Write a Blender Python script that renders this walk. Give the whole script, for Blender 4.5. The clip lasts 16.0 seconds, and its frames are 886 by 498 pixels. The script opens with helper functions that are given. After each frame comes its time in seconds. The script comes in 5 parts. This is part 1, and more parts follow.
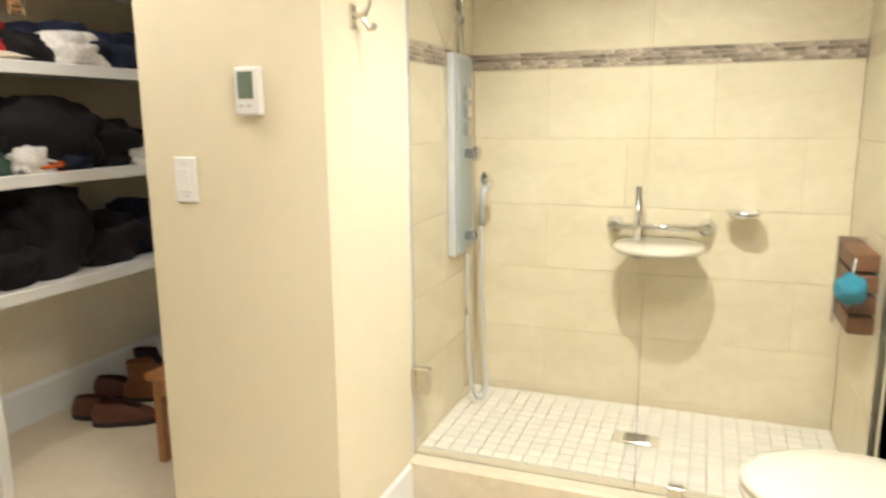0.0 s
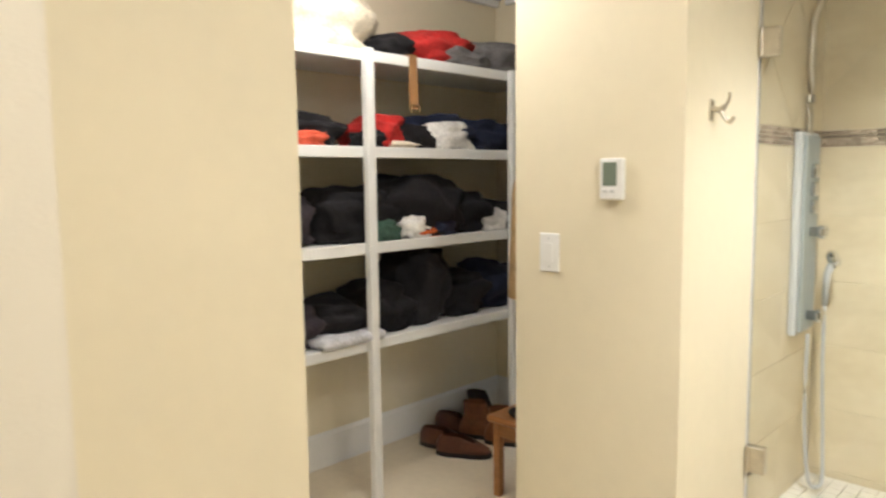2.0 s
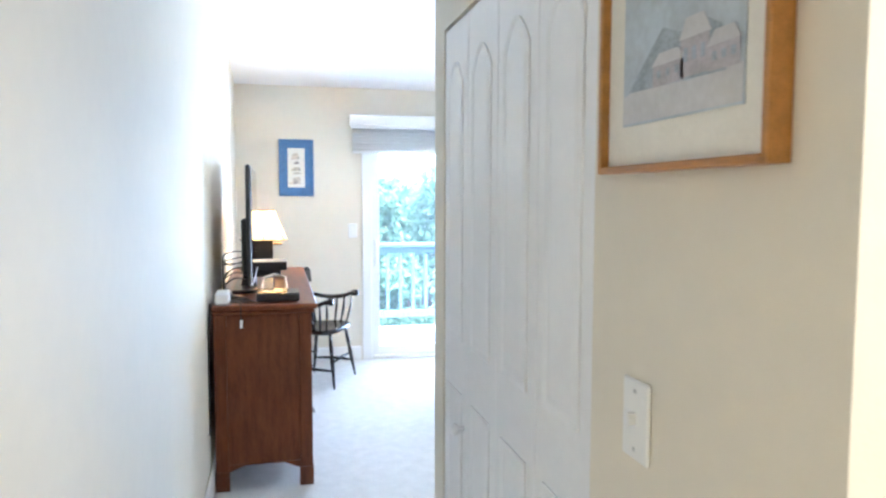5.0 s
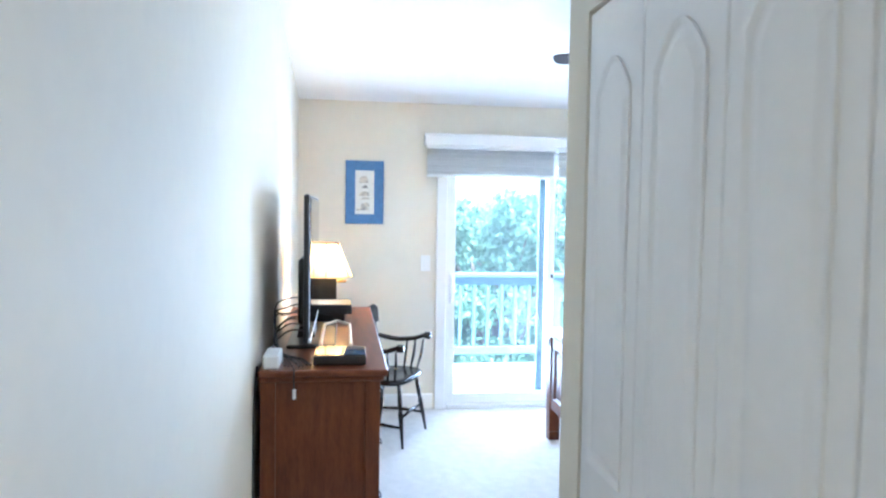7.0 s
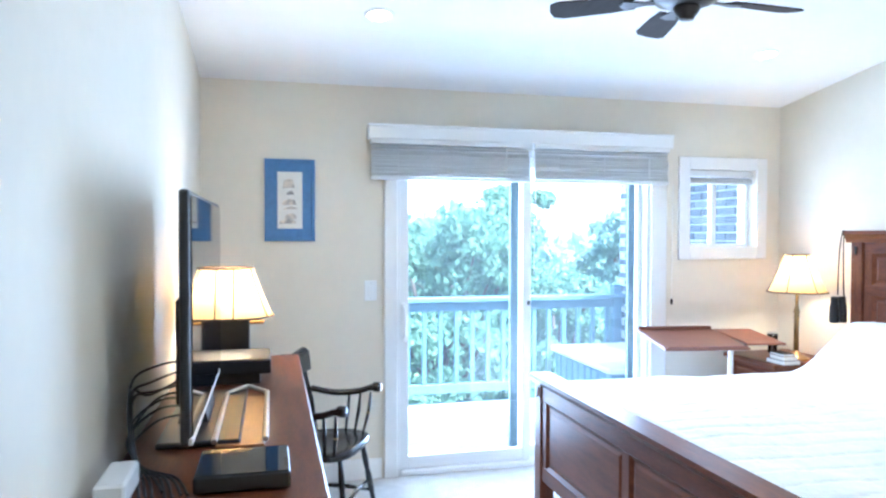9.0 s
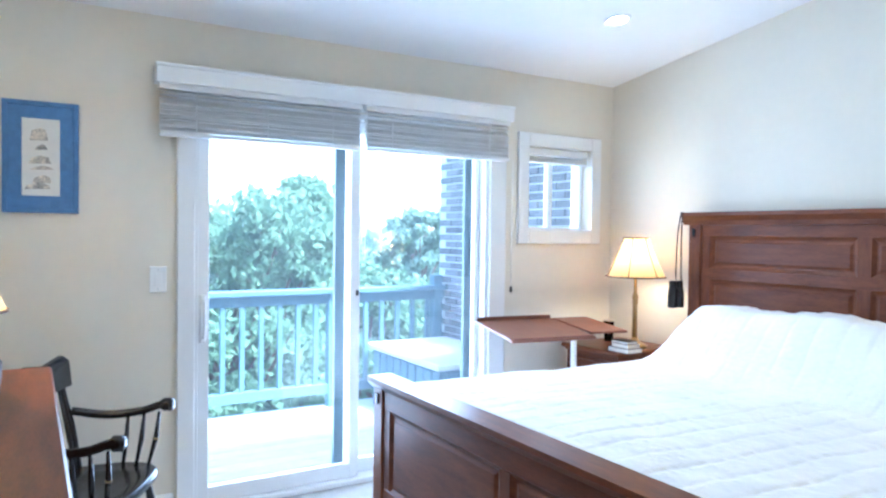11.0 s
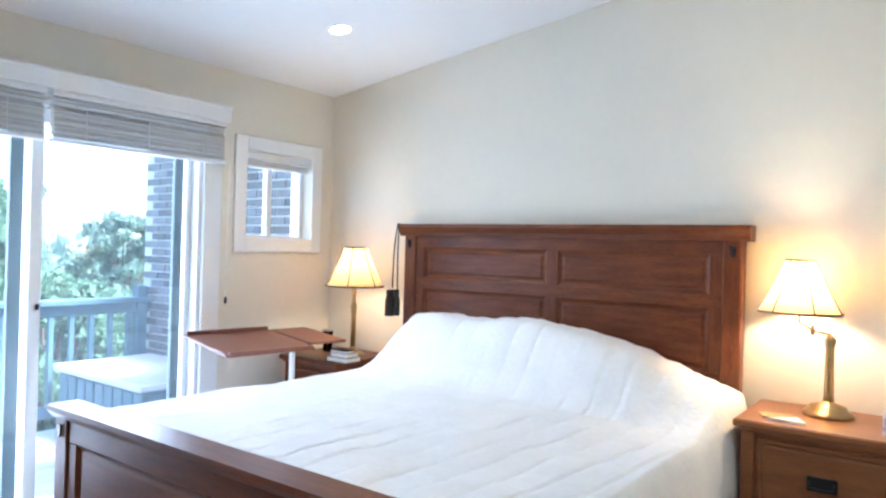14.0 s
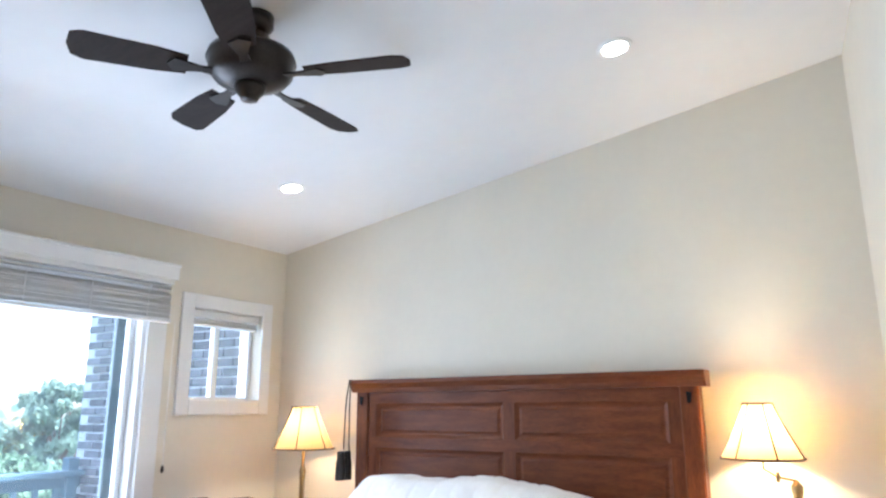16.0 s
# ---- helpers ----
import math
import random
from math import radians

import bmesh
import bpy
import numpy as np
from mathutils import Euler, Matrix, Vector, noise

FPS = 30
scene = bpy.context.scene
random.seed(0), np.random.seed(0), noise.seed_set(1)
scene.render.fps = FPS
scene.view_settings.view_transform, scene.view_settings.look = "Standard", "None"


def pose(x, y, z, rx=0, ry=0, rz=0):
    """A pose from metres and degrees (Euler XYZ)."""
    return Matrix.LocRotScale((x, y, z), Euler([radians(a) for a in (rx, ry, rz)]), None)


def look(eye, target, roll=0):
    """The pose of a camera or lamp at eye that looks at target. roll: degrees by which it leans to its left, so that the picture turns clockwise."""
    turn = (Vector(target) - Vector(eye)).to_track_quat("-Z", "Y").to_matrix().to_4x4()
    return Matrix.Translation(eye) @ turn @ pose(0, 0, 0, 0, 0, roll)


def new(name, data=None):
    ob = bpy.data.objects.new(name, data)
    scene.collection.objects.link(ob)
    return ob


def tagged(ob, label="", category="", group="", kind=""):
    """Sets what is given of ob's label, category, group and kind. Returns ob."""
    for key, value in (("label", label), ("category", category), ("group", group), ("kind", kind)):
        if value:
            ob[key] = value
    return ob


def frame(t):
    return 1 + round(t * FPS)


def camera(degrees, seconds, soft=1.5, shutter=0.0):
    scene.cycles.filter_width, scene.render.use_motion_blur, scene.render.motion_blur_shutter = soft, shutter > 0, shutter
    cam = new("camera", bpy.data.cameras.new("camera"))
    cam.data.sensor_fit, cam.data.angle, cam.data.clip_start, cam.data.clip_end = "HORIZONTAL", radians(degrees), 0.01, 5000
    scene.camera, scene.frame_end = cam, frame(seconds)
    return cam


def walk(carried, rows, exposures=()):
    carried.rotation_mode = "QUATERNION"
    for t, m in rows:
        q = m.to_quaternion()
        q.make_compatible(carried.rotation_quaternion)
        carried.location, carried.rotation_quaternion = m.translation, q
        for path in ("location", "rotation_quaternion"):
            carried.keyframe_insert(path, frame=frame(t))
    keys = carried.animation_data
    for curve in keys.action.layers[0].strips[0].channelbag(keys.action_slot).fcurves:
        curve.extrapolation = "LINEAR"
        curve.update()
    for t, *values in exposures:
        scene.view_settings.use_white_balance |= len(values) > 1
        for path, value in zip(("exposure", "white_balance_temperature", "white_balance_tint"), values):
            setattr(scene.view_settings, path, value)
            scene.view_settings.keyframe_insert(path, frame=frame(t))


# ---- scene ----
cam = camera(64.9, 16.0, soft=2.3, shutter=0.4)
# seconds, eye x y z, yaw, pitch, roll
ROWS = [
    (0.0, 0.042, 0.106, 1.273, 20.79, -10.69, 0.58),
    (0.5, 0.061, 0.072, 1.265, 27.73, -7.87, 1.02),
    (1.0, 0.039, 0.023, 1.298, 33.10, -6.95, 1.10),
    (1.5, 0.032, -0.048, 1.335, 39.00, -6.46, 1.00),
    (2.0, 0.006, -0.171, 1.357, 44.32, -5.94, 0.71),
    (2.5, 0.014, -0.255, 1.379, 50.89, -5.74, 0.50),
    (3.0, -0.047, -0.331, 1.392, 56.81, -5.32, 0.86),
    (3.5, -0.073, -0.403, 1.404, 62.91, -5.00, 0.68),
    (4.0, -0.072, -0.476, 1.422, 68.19, -4.70, 0.46),
    (4.5, -0.106, -0.531, 1.436, 72.75, -4.44, 0.19),
    (5.0, -0.198, -0.560, 1.451, 76.59, -4.21, -0.12),
    (7.5, -1.249, -0.550, 1.556, 81.95, -2.77, -0.91),
    (8.2, -1.727, -0.544, 1.560, 79.72, -2.33, -0.80),
    (10.3, -2.651, -0.415, 1.397, 65.69, -0.77, -0.33),
    (10.5, -2.741, -0.432, 1.394, 63.13, -0.92, -0.72),
    (11.0, -2.836, -0.435, 1.398, 59.30, -1.35, -0.70),
    (11.5, -2.872, -0.414, 1.423, 56.92, -2.29, -1.40),
    (12.0, -2.903, -0.412, 1.407, 52.98, -2.55, -1.45),
    (12.5, -2.923, -0.372, 1.387, 47.82, -2.43, -1.31),
    (13.0, -2.850, -0.360, 1.429, 43.44, -2.86, -1.85),
    (13.5, -2.873, -0.361, 1.414, 39.46, -2.00, -1.90),
    (14.0, -2.901, -0.378, 1.392, 36.55, -0.07, -1.66),
    (14.5, -2.916, -0.380, 1.383, 35.20, 2.72, -1.17),
    (15.0, -2.902, -0.314, 1.400, 35.15, 6.01, -0.56),
    (15.5, -2.902, -0.343, 1.385, 33.91, 9.90, 0.02),
    (16.0, -2.900, -0.326, 1.365, 33.26, 12.95, 0.13),
    ]
EXPOSURES = [(0.0, 3.35, 5850, 8), (1.5, 3.22, 5700, 9), (2.0, 3.22, 5650, 9), (3.5, 3.68, 5300, 10), (5.0, 3.9, 5150, 9), (8.2, 3.5, 4900, 7), (10.5, 3.11, 4950, 7), (13.0, 2.85, 5250, 9), (16.0, 2.72, 5700, 11)]
walk(cam, [(t, pose(x, y, z, 90 + pitch, roll, yaw)) for t, x, y, z, yaw, pitch, roll in ROWS], EXPOSURES)

# ---- world and large lights ----
world = bpy.data.worlds.new("sky")
scene.world = world
world.use_nodes = True
_wn = world.node_tree.nodes
_sky = _wn.new("ShaderNodeTexSky")
_sky.sky_type, _sky.sun_disc = "NISHITA", False
_sky.sun_elevation, _sky.sun_rotation = radians(59), radians(68)
_sky.dust_density = 2.0
world.node_tree.links.new(_sky.outputs[0], _wn["Background"].inputs[0])
_wn["Background"].inputs[1].default_value = 0.15


def lamp(name, kind, m, energy, colour, size=0.1, size_y=None):
    data = bpy.data.lights.new(name, kind)
    data.energy, data.color = energy, colour
    if kind == "AREA":
        data.size = size
        if size_y:
            data.shape, data.size_y = "RECTANGLE", size_y
    elif kind == "SUN":
        data.angle = size
    else:
        data.shadow_soft_size = size
        if kind == "SPOT":
            data.spot_size, data.spot_blend = radians(115), 0.8
    ob = new(name, data)
    ob.matrix_world = m
    return ob


WARM, COOL, BULB = (1.0, 0.88, 0.73), (0.76, 0.86, 1.0), (1.0, 0.74, 0.45)
lamp("sun", "SUN", look((22, 9, 40), (0, 0, 0)), 3.2, (0.93, 0.97, 1.0), radians(12))
# daylight that enters by the glazed door and the small window
lamp("daylight_door", "AREA", look((-6.62, 1.13, 1.0), (0, 0.7, 1.1)), 13.5, COOL, 1.6, 1.75)
lamp("daylight_window", "AREA", look((-6.60, 2.54, 1.65), (0, 2.3, 1.5)), 0.8, COOL, 0.5, 0.5)
for _x, _y in ((-5.53, 2.21), (-3.72, 2.19), (-5.41, 0.0), (-3.72, 0.0)):
    lamp("downlight_bulb", "SPOT", look((_x, _y, 2.402 + 0.144 * (_x + 6.364) - 0.03), (_x, _y, 0)), 1.9, (1.0, 0.9, 0.78), 0.05)
# bathroom ceiling lamps and the lamp over the shower, closet lamp
lamp("bathroom_bulb", "AREA", look((0.2, 0.75, 2.36), (0.2, 0.75, 0)), 3.5, WARM, 0.5)
lamp("shower_bulb", "SPOT", look((-0.2, 1.4, 2.38), (-0.15, 2.55, 0.2)), 14, (1.0, 0.92, 0.78), 0.05).data.spot_size = radians(84)
lamp("closet_bulb", "POINT", pose(-1.75, 1.3, 2.2), 2.4, WARM, 0.08)


# ---- materials ----
def material(name, colour, rough=0.6, metal=0.0, spread=0.12, scale=8.0, bump=0.0, bump_scale=60.0, stretch=None, colour2=None, spec=0.5, island=0.0, coat=0.0):
    m = bpy.data.materials.new(name)
    m.use_nodes = True
    n, k = m.node_tree.nodes, m.node_tree.links
    b = n["Principled BSDF"]
    b.inputs["Roughness"].default_value, b.inputs["Metallic"].default_value = rough, metal
    b.inputs["Specular IOR Level"].default_value = spec
    b.inputs["Coat Weight"].default_value = coat
    tc, mp = n.new("ShaderNodeTexCoord"), n.new("ShaderNodeMapping")
    k.new(tc.outputs["Object"], mp.inputs[0])
    if stretch:
        mp.inputs["Scale"].default_value = stretch
    big, fine = n.new("ShaderNodeTexNoise"), n.new("ShaderNodeTexNoise")
    for t, s, d in ((big, scale, 4.0), (fine, scale * 7, 3.0)):
        t.inputs["Scale"].default_value, t.inputs["Detail"].default_value = s, d
        k.new(mp.outputs[0], t.inputs[0])
    mix = n.new("ShaderNodeMath")
    mix.operation = "MULTIPLY_ADD"
    mix.inputs[1].default_value = 0.4
    k.new(fine.outputs[0], mix.inputs[0])
    half = n.new("ShaderNodeMath")
    half.operation = "MULTIPLY"
    half.inputs[1].default_value = 0.6
    k.new(big.outputs[0], half.inputs[0])
    k.new(half.outputs[0], mix.inputs[2])
    ramp = n.new("ShaderNodeValToRGB")
    lo = tuple(c * (1 - spread) for c in colour)
    hi = tuple(min(1.0, c * (1 + spread)) for c in (colour2 or colour))
    ramp.color_ramp.elements[0].position, ramp.color_ramp.elements[1].position = 0.36, 0.64
    ramp.color_ramp.elements[0].color, ramp.color_ramp.elements[1].color = (*lo, 1), (*hi, 1)
    k.new(mix.outputs[0], ramp.inputs[0])
    out = ramp.outputs[0]
    if island:
        oi, hs, mr = n.new("ShaderNodeObjectInfo"), n.new("ShaderNodeHueSaturation"), n.new("ShaderNodeMapRange")
        mr.inputs["To Min"].default_value, mr.inputs["To Max"].default_value = 1 - island, 1 + island
        k.new(oi.outputs["Random"], mr.inputs[0])
        k.new(mr.outputs[0], hs.inputs["Value"])
        k.new(out, hs.inputs["Color"])
        out = hs.outputs[0]
    k.new(out, b.inputs["Base Color"])
    if bump:
        t, bp = n.new("ShaderNodeTexNoise"), n.new("ShaderNodeBump")
        t.inputs["Scale"].default_value, t.inputs["Detail"].default_value = bump_scale, 5.0
        k.new(mp.outputs[0], t.inputs[0])
        bp.inputs["Strength"].default_value, bp.inputs["Distance"].default_value = bump, 0.01
        k.new(t.outputs[0], bp.inputs["Height"])
        k.new(bp.outputs[0], b.inputs["Normal"])
    return m


def glowing(name, colour, strength):
    m = material(name, colour, 0.5)
    b = m.node_tree.nodes["Principled BSDF"]
    b.inputs["Emission Color"].default_value, b.inputs["Emission Strength"].default_value = (*colour, 1), strength
    return m


def clear(name, tint=(1, 1, 1), gloss=0.08):
    m = bpy.data.materials.new(name)
    m.use_nodes = True
    n, k = m.node_tree.nodes, m.node_tree.links
    n.remove(n["Principled BSDF"])
    tr, gl, mx, lw = n.new("ShaderNodeBsdfTransparent"), n.new("ShaderNodeBsdfGlossy"), n.new("ShaderNodeMixShader"), n.new("ShaderNodeFresnel")
    tr.inputs[0].default_value = (*tint, 1)
    gl.inputs["Roughness"].default_value = 0.01
    lw.inputs["IOR"].default_value = 1.0 + gloss * 5
    k.new(lw.outputs[0], mx.inputs[0])
    k.new(tr.outputs[0], mx.inputs[1])
    k.new(gl.outputs[0], mx.inputs[2])
    k.new(mx.outputs[0], n["Material Output"].inputs[0])
    return m


def hazy(name, veil):
    """Window glass with an added pale scattering layer that imitates the veil of glare."""
    m = clear(name)
    n, k = m.node_tree.nodes, m.node_tree.links
    tl, mx, no, mr = n.new("ShaderNodeBsdfTranslucent"), n.new("ShaderNodeMixShader"), n.new("ShaderNodeTexNoise"), n.new("ShaderNodeMapRange")
    tc = n.new("ShaderNodeTexCoord")
    k.new(tc.outputs["Object"], no.inputs[0])
    no.inputs["Scale"].default_value, no.inputs["Detail"].default_value = 2.5, 5.0
    mr.inputs["To Min"].default_value, mr.inputs["To Max"].default_value = veil * 0.6, veil * 1.4
    k.new(no.outputs[0], mr.inputs[0])
    tl.inputs[0].default_value = (0.86, 0.95, 1.0, 1)
    k.new(mr.outputs[0], mx.inputs[0])
    k.new(n["Mix Shader"].outputs[0], mx.inputs[1])
    k.new(tl.outputs[0], mx.inputs[2])
    k.new(mx.outputs[0], n["Material Output"].inputs[0])
    return m


def cloth_shade(name, colour):
    m = bpy.data.materials.new(name)
    m.use_nodes = True
    n, k = m.node_tree.nodes, m.node_tree.links
    n.remove(n["Principled BSDF"])
    df, tl, mx = n.new("ShaderNodeBsdfDiffuse"), n.new("ShaderNodeBsdfTranslucent"), n.new("ShaderNodeMixShader")
    w = n.new("ShaderNodeTexNoise")
    w.inputs["Scale"].default_value = 300
    ra = n.new("ShaderNodeValToRGB")
    ra.color_ramp.elements[0].color = (*(c * 0.9 for c in colour), 1)
    ra.color_ramp.elements[1].color = (*colour, 1)
    k.new(w.outputs[0], ra.inputs[0])
    for s in (df, tl):
        k.new(ra.outputs[0], s.inputs[0])
    mx.inputs[0].default_value = 0.42
    k.new(df.outputs[0], mx.inputs[1])
    k.new(tl.outputs[0], mx.inputs[2])
    k.new(mx.outputs[0], n["Material Output"].inputs[0])
    return m


CREAM = material("cream_wall_paint", (0.74, 0.69, 0.585), 0.7, spread=0.02, scale=3, bump=0.06, bump_scale=180)
YELLOW = material("yellow_wall_paint", (0.77, 0.70, 0.53), 0.65, spread=0.02, scale=3, bump=0.06, bump_scale=180)
CEIL = material("ceiling_paint", (0.82, 0.82, 0.82), 0.8, spread=0.015, scale=2, bump=0.05, bump_scale=150)
WHITE = material("white_gloss_paint", (0.82, 0.82, 0.81), 0.35, spread=0.02, scale=5, bump=0.02)
DOORW = material("satin_door_paint", (0.85, 0.85, 0.86), 0.42, spread=0.02, scale=5, bump=0.02, coat=0.15)
BLIND = material("white_blind_slats", (0.74, 0.74, 0.73), 0.5, spread=0.03, scale=10)
CARPET = material("white_carpet", (0.74, 0.72, 0.68), 0.95, spread=0.07, scale=14, bump=0.9, bump_scale=350)
TILE = material("beige_wall_tile", (0.70, 0.60, 0.42), 0.28, spread=0.04, scale=3.5, stretch=(1, 1, 2.2), colour2=(0.75, 0.66, 0.49), island=0.03)
FTILE = material("beige_floor_tile", (0.66, 0.58, 0.44), 0.35, spread=0.08, scale=4, island=0.04)
MOSAIC = material("pale_mosaic_tile", (0.84, 0.80, 0.72), 0.35, spread=0.04, scale=10, island=0.05)
CFLOOR = material("pale_beige_tile", (0.80, 0.71, 0.55), 0.35, spread=0.05, scale=4)
GROUT = material("grout", (0.66, 0.58, 0.43), 0.9, spread=0.06, scale=30)
STRIPM = material("brown_glass_mosaic", (0.22, 0.15, 0.11), 0.25, spread=0.5, scale=60, colour2=(0.45, 0.37, 0.30), stretch=(1, 1, 3), island=0.5)
CHERRY = material("cherry_wood", (0.112, 0.031, 0.0105), 0.36, spec=0.3, spread=0.22, scale=5, stretch=(1, 6, 6), bump=0.03, bump_scale=40, colour2=(0.14, 0.040, 0.0135))
CHERRYV = material("cherry_wood_upright", (0.108, 0.030, 0.010), 0.36, spec=0.3, spread=0.22, scale=5, stretch=(6, 6, 1), bump=0.03, bump_scale=40, colour2=(0.135, 0.039, 0.013))
OAK = material("honey_oak_wood", (0.34, 0.145, 0.045), 0.35, spread=0.2, scale=5, stretch=(1, 7, 7), bump=0.03, bump_scale=40, coat=0.1)
HONEY = material("warm_cherry_wood", (0.25, 0.088, 0.026), 0.33, spread=0.2, scale=5, stretch=(1, 7, 7), bump=0.03, bump_scale=40, coat=0.1)
BLACKW = material("black_lacquered_wood", (0.012, 0.011, 0.012), 0.22, spread=0.2, scale=10)
BLACK = material("black_plastic", (0.012, 0.012, 0.013), 0.35, spread=0.2, scale=20)
SCREEN = material("dark_glass_screen", (0.01, 0.01, 0.012), 0.04, spread=0.1, scale=5)
GREY = material("grey_plastic", (0.55, 0.56, 0.57), 0.4, spread=0.04, scale=20)
CHROME = material("chrome", (0.75, 0.75, 0.75), 0.12, 1.0, spread=0.05, scale=20)
BRASS = material("antique_brass", (0.36, 0.26, 0.13), 0.3, 1.0, spread=0.15, scale=15)
NICKEL = material("brushed_nickel", (0.62, 0.58, 0.5), 0.3, 1.0, spread=0.08, scale=40)
TOWER = material("brushed_aluminium_panel", (0.40, 0.44, 0.45), 0.45, 0.15, spread=0.06, scale=20, stretch=(8, 8, 1))
DUVET = material("white_quilted_cotton", (0.86, 0.85, 0.83), 0.9, spread=0.04, scale=6, bump=0.35, bump_scale=35)
SHEET = material("cream_sheet", (0.72, 0.62, 0.46), 0.9, spread=0.05, scale=8, bump=0.2, bump_scale=60)
SHADE = cloth_shade("cream_silk_shade", (0.68, 0.49, 0.24))
TRIMD = material("dark_shade_trim", (0.10, 0.06, 0.03), 0.7, spread=0.2, scale=30)
# glare over the outside view is put into this glass as a pale layer
GLASS = hazy("window_glass", 0.008)
SGLASS = clear("shower_glass", (0.97, 0.985, 0.97), 0.09)
BRONZE = material("dark_bronze", (0.035, 0.028, 0.024), 0.35, 0.7, spread=0.25, scale=18)
FANW = material("dark_walnut_blade", (0.026, 0.017, 0.013), 0.7, spec=0.15, spread=0.25, scale=6, stretch=(1, 6, 6))
BULBM = glowing("lit_downlight", (1.0, 0.93, 0.8), 7.0)
BLUE = material("blue_picture_frame", (0.085, 0.20, 0.42), 0.5, spread=0.12, scale=30)
PAPER = material("paper", (0.78, 0.76, 0.70), 0.9, spread=0.04, scale=20)
SKETCH = material("grey_ink_wash", (0.42, 0.42, 0.42), 0.9, spread=0.5, scale=18, colour2=(0.66, 0.58, 0.46))
GOLD = material("golden_oak_frame", (0.40, 0.185, 0.04), 0.35, spread=0.18, scale=8, stretch=(1, 6, 6))
PSKY = material("pale_blue_print", (0.48, 0.54, 0.60), 0.7, spread=0.15, scale=9)
PHOUSE = material("print_house_rose", (0.46, 0.44, 0.48), 0.7, spread=0.2, scale=25)
PTREE = material("print_trees_slate", (0.36, 0.41, 0.48), 0.7, spread=0.3, scale=25)
PSNOW = material("print_snow", (0.58, 0.58, 0.60), 0.7, spread=0.08, scale=12)
RAILM = material("grey_blue_deck_paint", (0.075, 0.14, 0.175), 0.6, spread=0.15, scale=10, bump=0.1)
DECK = material("weathered_deck_boards", (0.55, 0.54, 0.52), 0.8, spread=0.12, scale=8, stretch=(6, 1, 1), island=0.08)
TEALM = material("dark_teal_metal", (0.018, 0.04, 0.045), 0.5, spread=0.15, scale=12, bump=0.03)
BRICK = material("dark_brick", (0.15, 0.145, 0.15), 0.9, spread=0.3, scale=30, bump=0.3, bump_scale=90, island=0.35)
MORTAR = material("pale_mortar", (0.62, 0.62, 0.62), 0.95, spread=0.08, scale=40, bump=0.2)
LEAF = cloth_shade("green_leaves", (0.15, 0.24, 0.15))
# far trees: distance haze is put into this paler, greyer green
HAZED_LEAF = cloth_shade("hazed_leaves", (0.20, 0.28, 0.22))
BARK = material("bark", (0.10, 0.075, 0.055), 0.9, spread=0.3, scale=12, bump=0.5, bump_scale=20)
GRASS = material("grass", (0.09, 0.15, 0.05), 0.95, spread=0.3, scale=0.6, bump=0.3)
CERAMIC = material("bone_ceramic", (0.70, 0.64, 0.52), 0.15, spread=0.02, scale=5, coat=0.3)
LEATHER = material("brown_leather", (0.10, 0.032, 0.015), 0.4, spread=0.3, scale=14, bump=0.15, bump_scale=80)
TANL = material("tan_leather", (0.18, 0.07, 0.025), 0.5, spread=0.25, scale=14, bump=0.15, bump_scale=80)
BELTM = material("pale_tan_leather", (0.36, 0.19, 0.075), 0.5, spread=0.15, scale=14, bump=0.1, bump_scale=80)
SOLE = material("dark_rubber", (0.02, 0.016, 0.014), 0.8, spread=0.2, scale=30)
LCD = material("grey_green_lcd", (0.16, 0.20, 0.16), 0.2, spread=0.05, scale=20)
CLEARP = clear("drinking_glass", (0.95, 0.97, 0.97), 0.1)


def cloth(name, c):
    return material("cloth_" + name, c, 0.95, spread=0.3, scale=12, bump=0.5, bump_scale=45)


CL = {
    "black": cloth("black", (0.007, 0.006, 0.008)), "charcoal": cloth("charcoal", (0.009, 0.008, 0.010)), "navy": cloth("navy", (0.013, 0.018, 0.045)),
    "red": cloth("red", (0.45, 0.022, 0.018)), "coral": cloth("coral", (0.60, 0.10, 0.05)), "white": cloth("white", (0.75, 0.73, 0.70)),
    "cream": cloth("cream", (0.72, 0.64, 0.50)), "green": cloth("green", (0.05, 0.10, 0.07)), "olive": cloth("olive", (0.16, 0.15, 0.05)),
    "orange": cloth("orange", (0.62, 0.12, 0.02)), "grey": cloth("grey", (0.18, 0.17, 0.17)), "mauve": cloth("mauve", (0.030, 0.022, 0.028)),
    "tan": cloth("tan", (0.48, 0.33, 0.16)), "pale": cloth("pale", (0.62, 0.62, 0.66)), "teal": cloth("teal", (0.03, 0.22, 0.32)),
}


# ---- mesh helpers ----
def mesh_of(name, bm, mat, smooth=False):
    me = bpy.data.meshes.new(name)
    bmesh.ops.recalc_face_normals(bm, faces=bm.faces)
    if smooth:
        for f in bm.faces:
            f.smooth = True
    bm.to_mesh(me)
    bm.free()
    me.materials.append(mat)
    return me


def part(name, bm, mat, parent=None, label="", smooth=False):
    ob = new(name, mesh_of(name, bm, mat, smooth))
    if parent is not None:
        ob.parent = parent
        ob.matrix_parent_inverse = parent.matrix_basis.inverted()
    if label:
        ob["label"] = label
    return ob


def thing(name, x, y, z, label, category, group="", rz=0):
    ob = new(name)
    ob.matrix_basis = pose(x, y, z, 0, 0, rz)
    return tagged(ob, label, category, group)


def setting(name, bm, mat, label="", smooth=False):
    return tagged(part(name, bm, mat, None, "", smooth), label, name.split("_")[0], "", "structure")


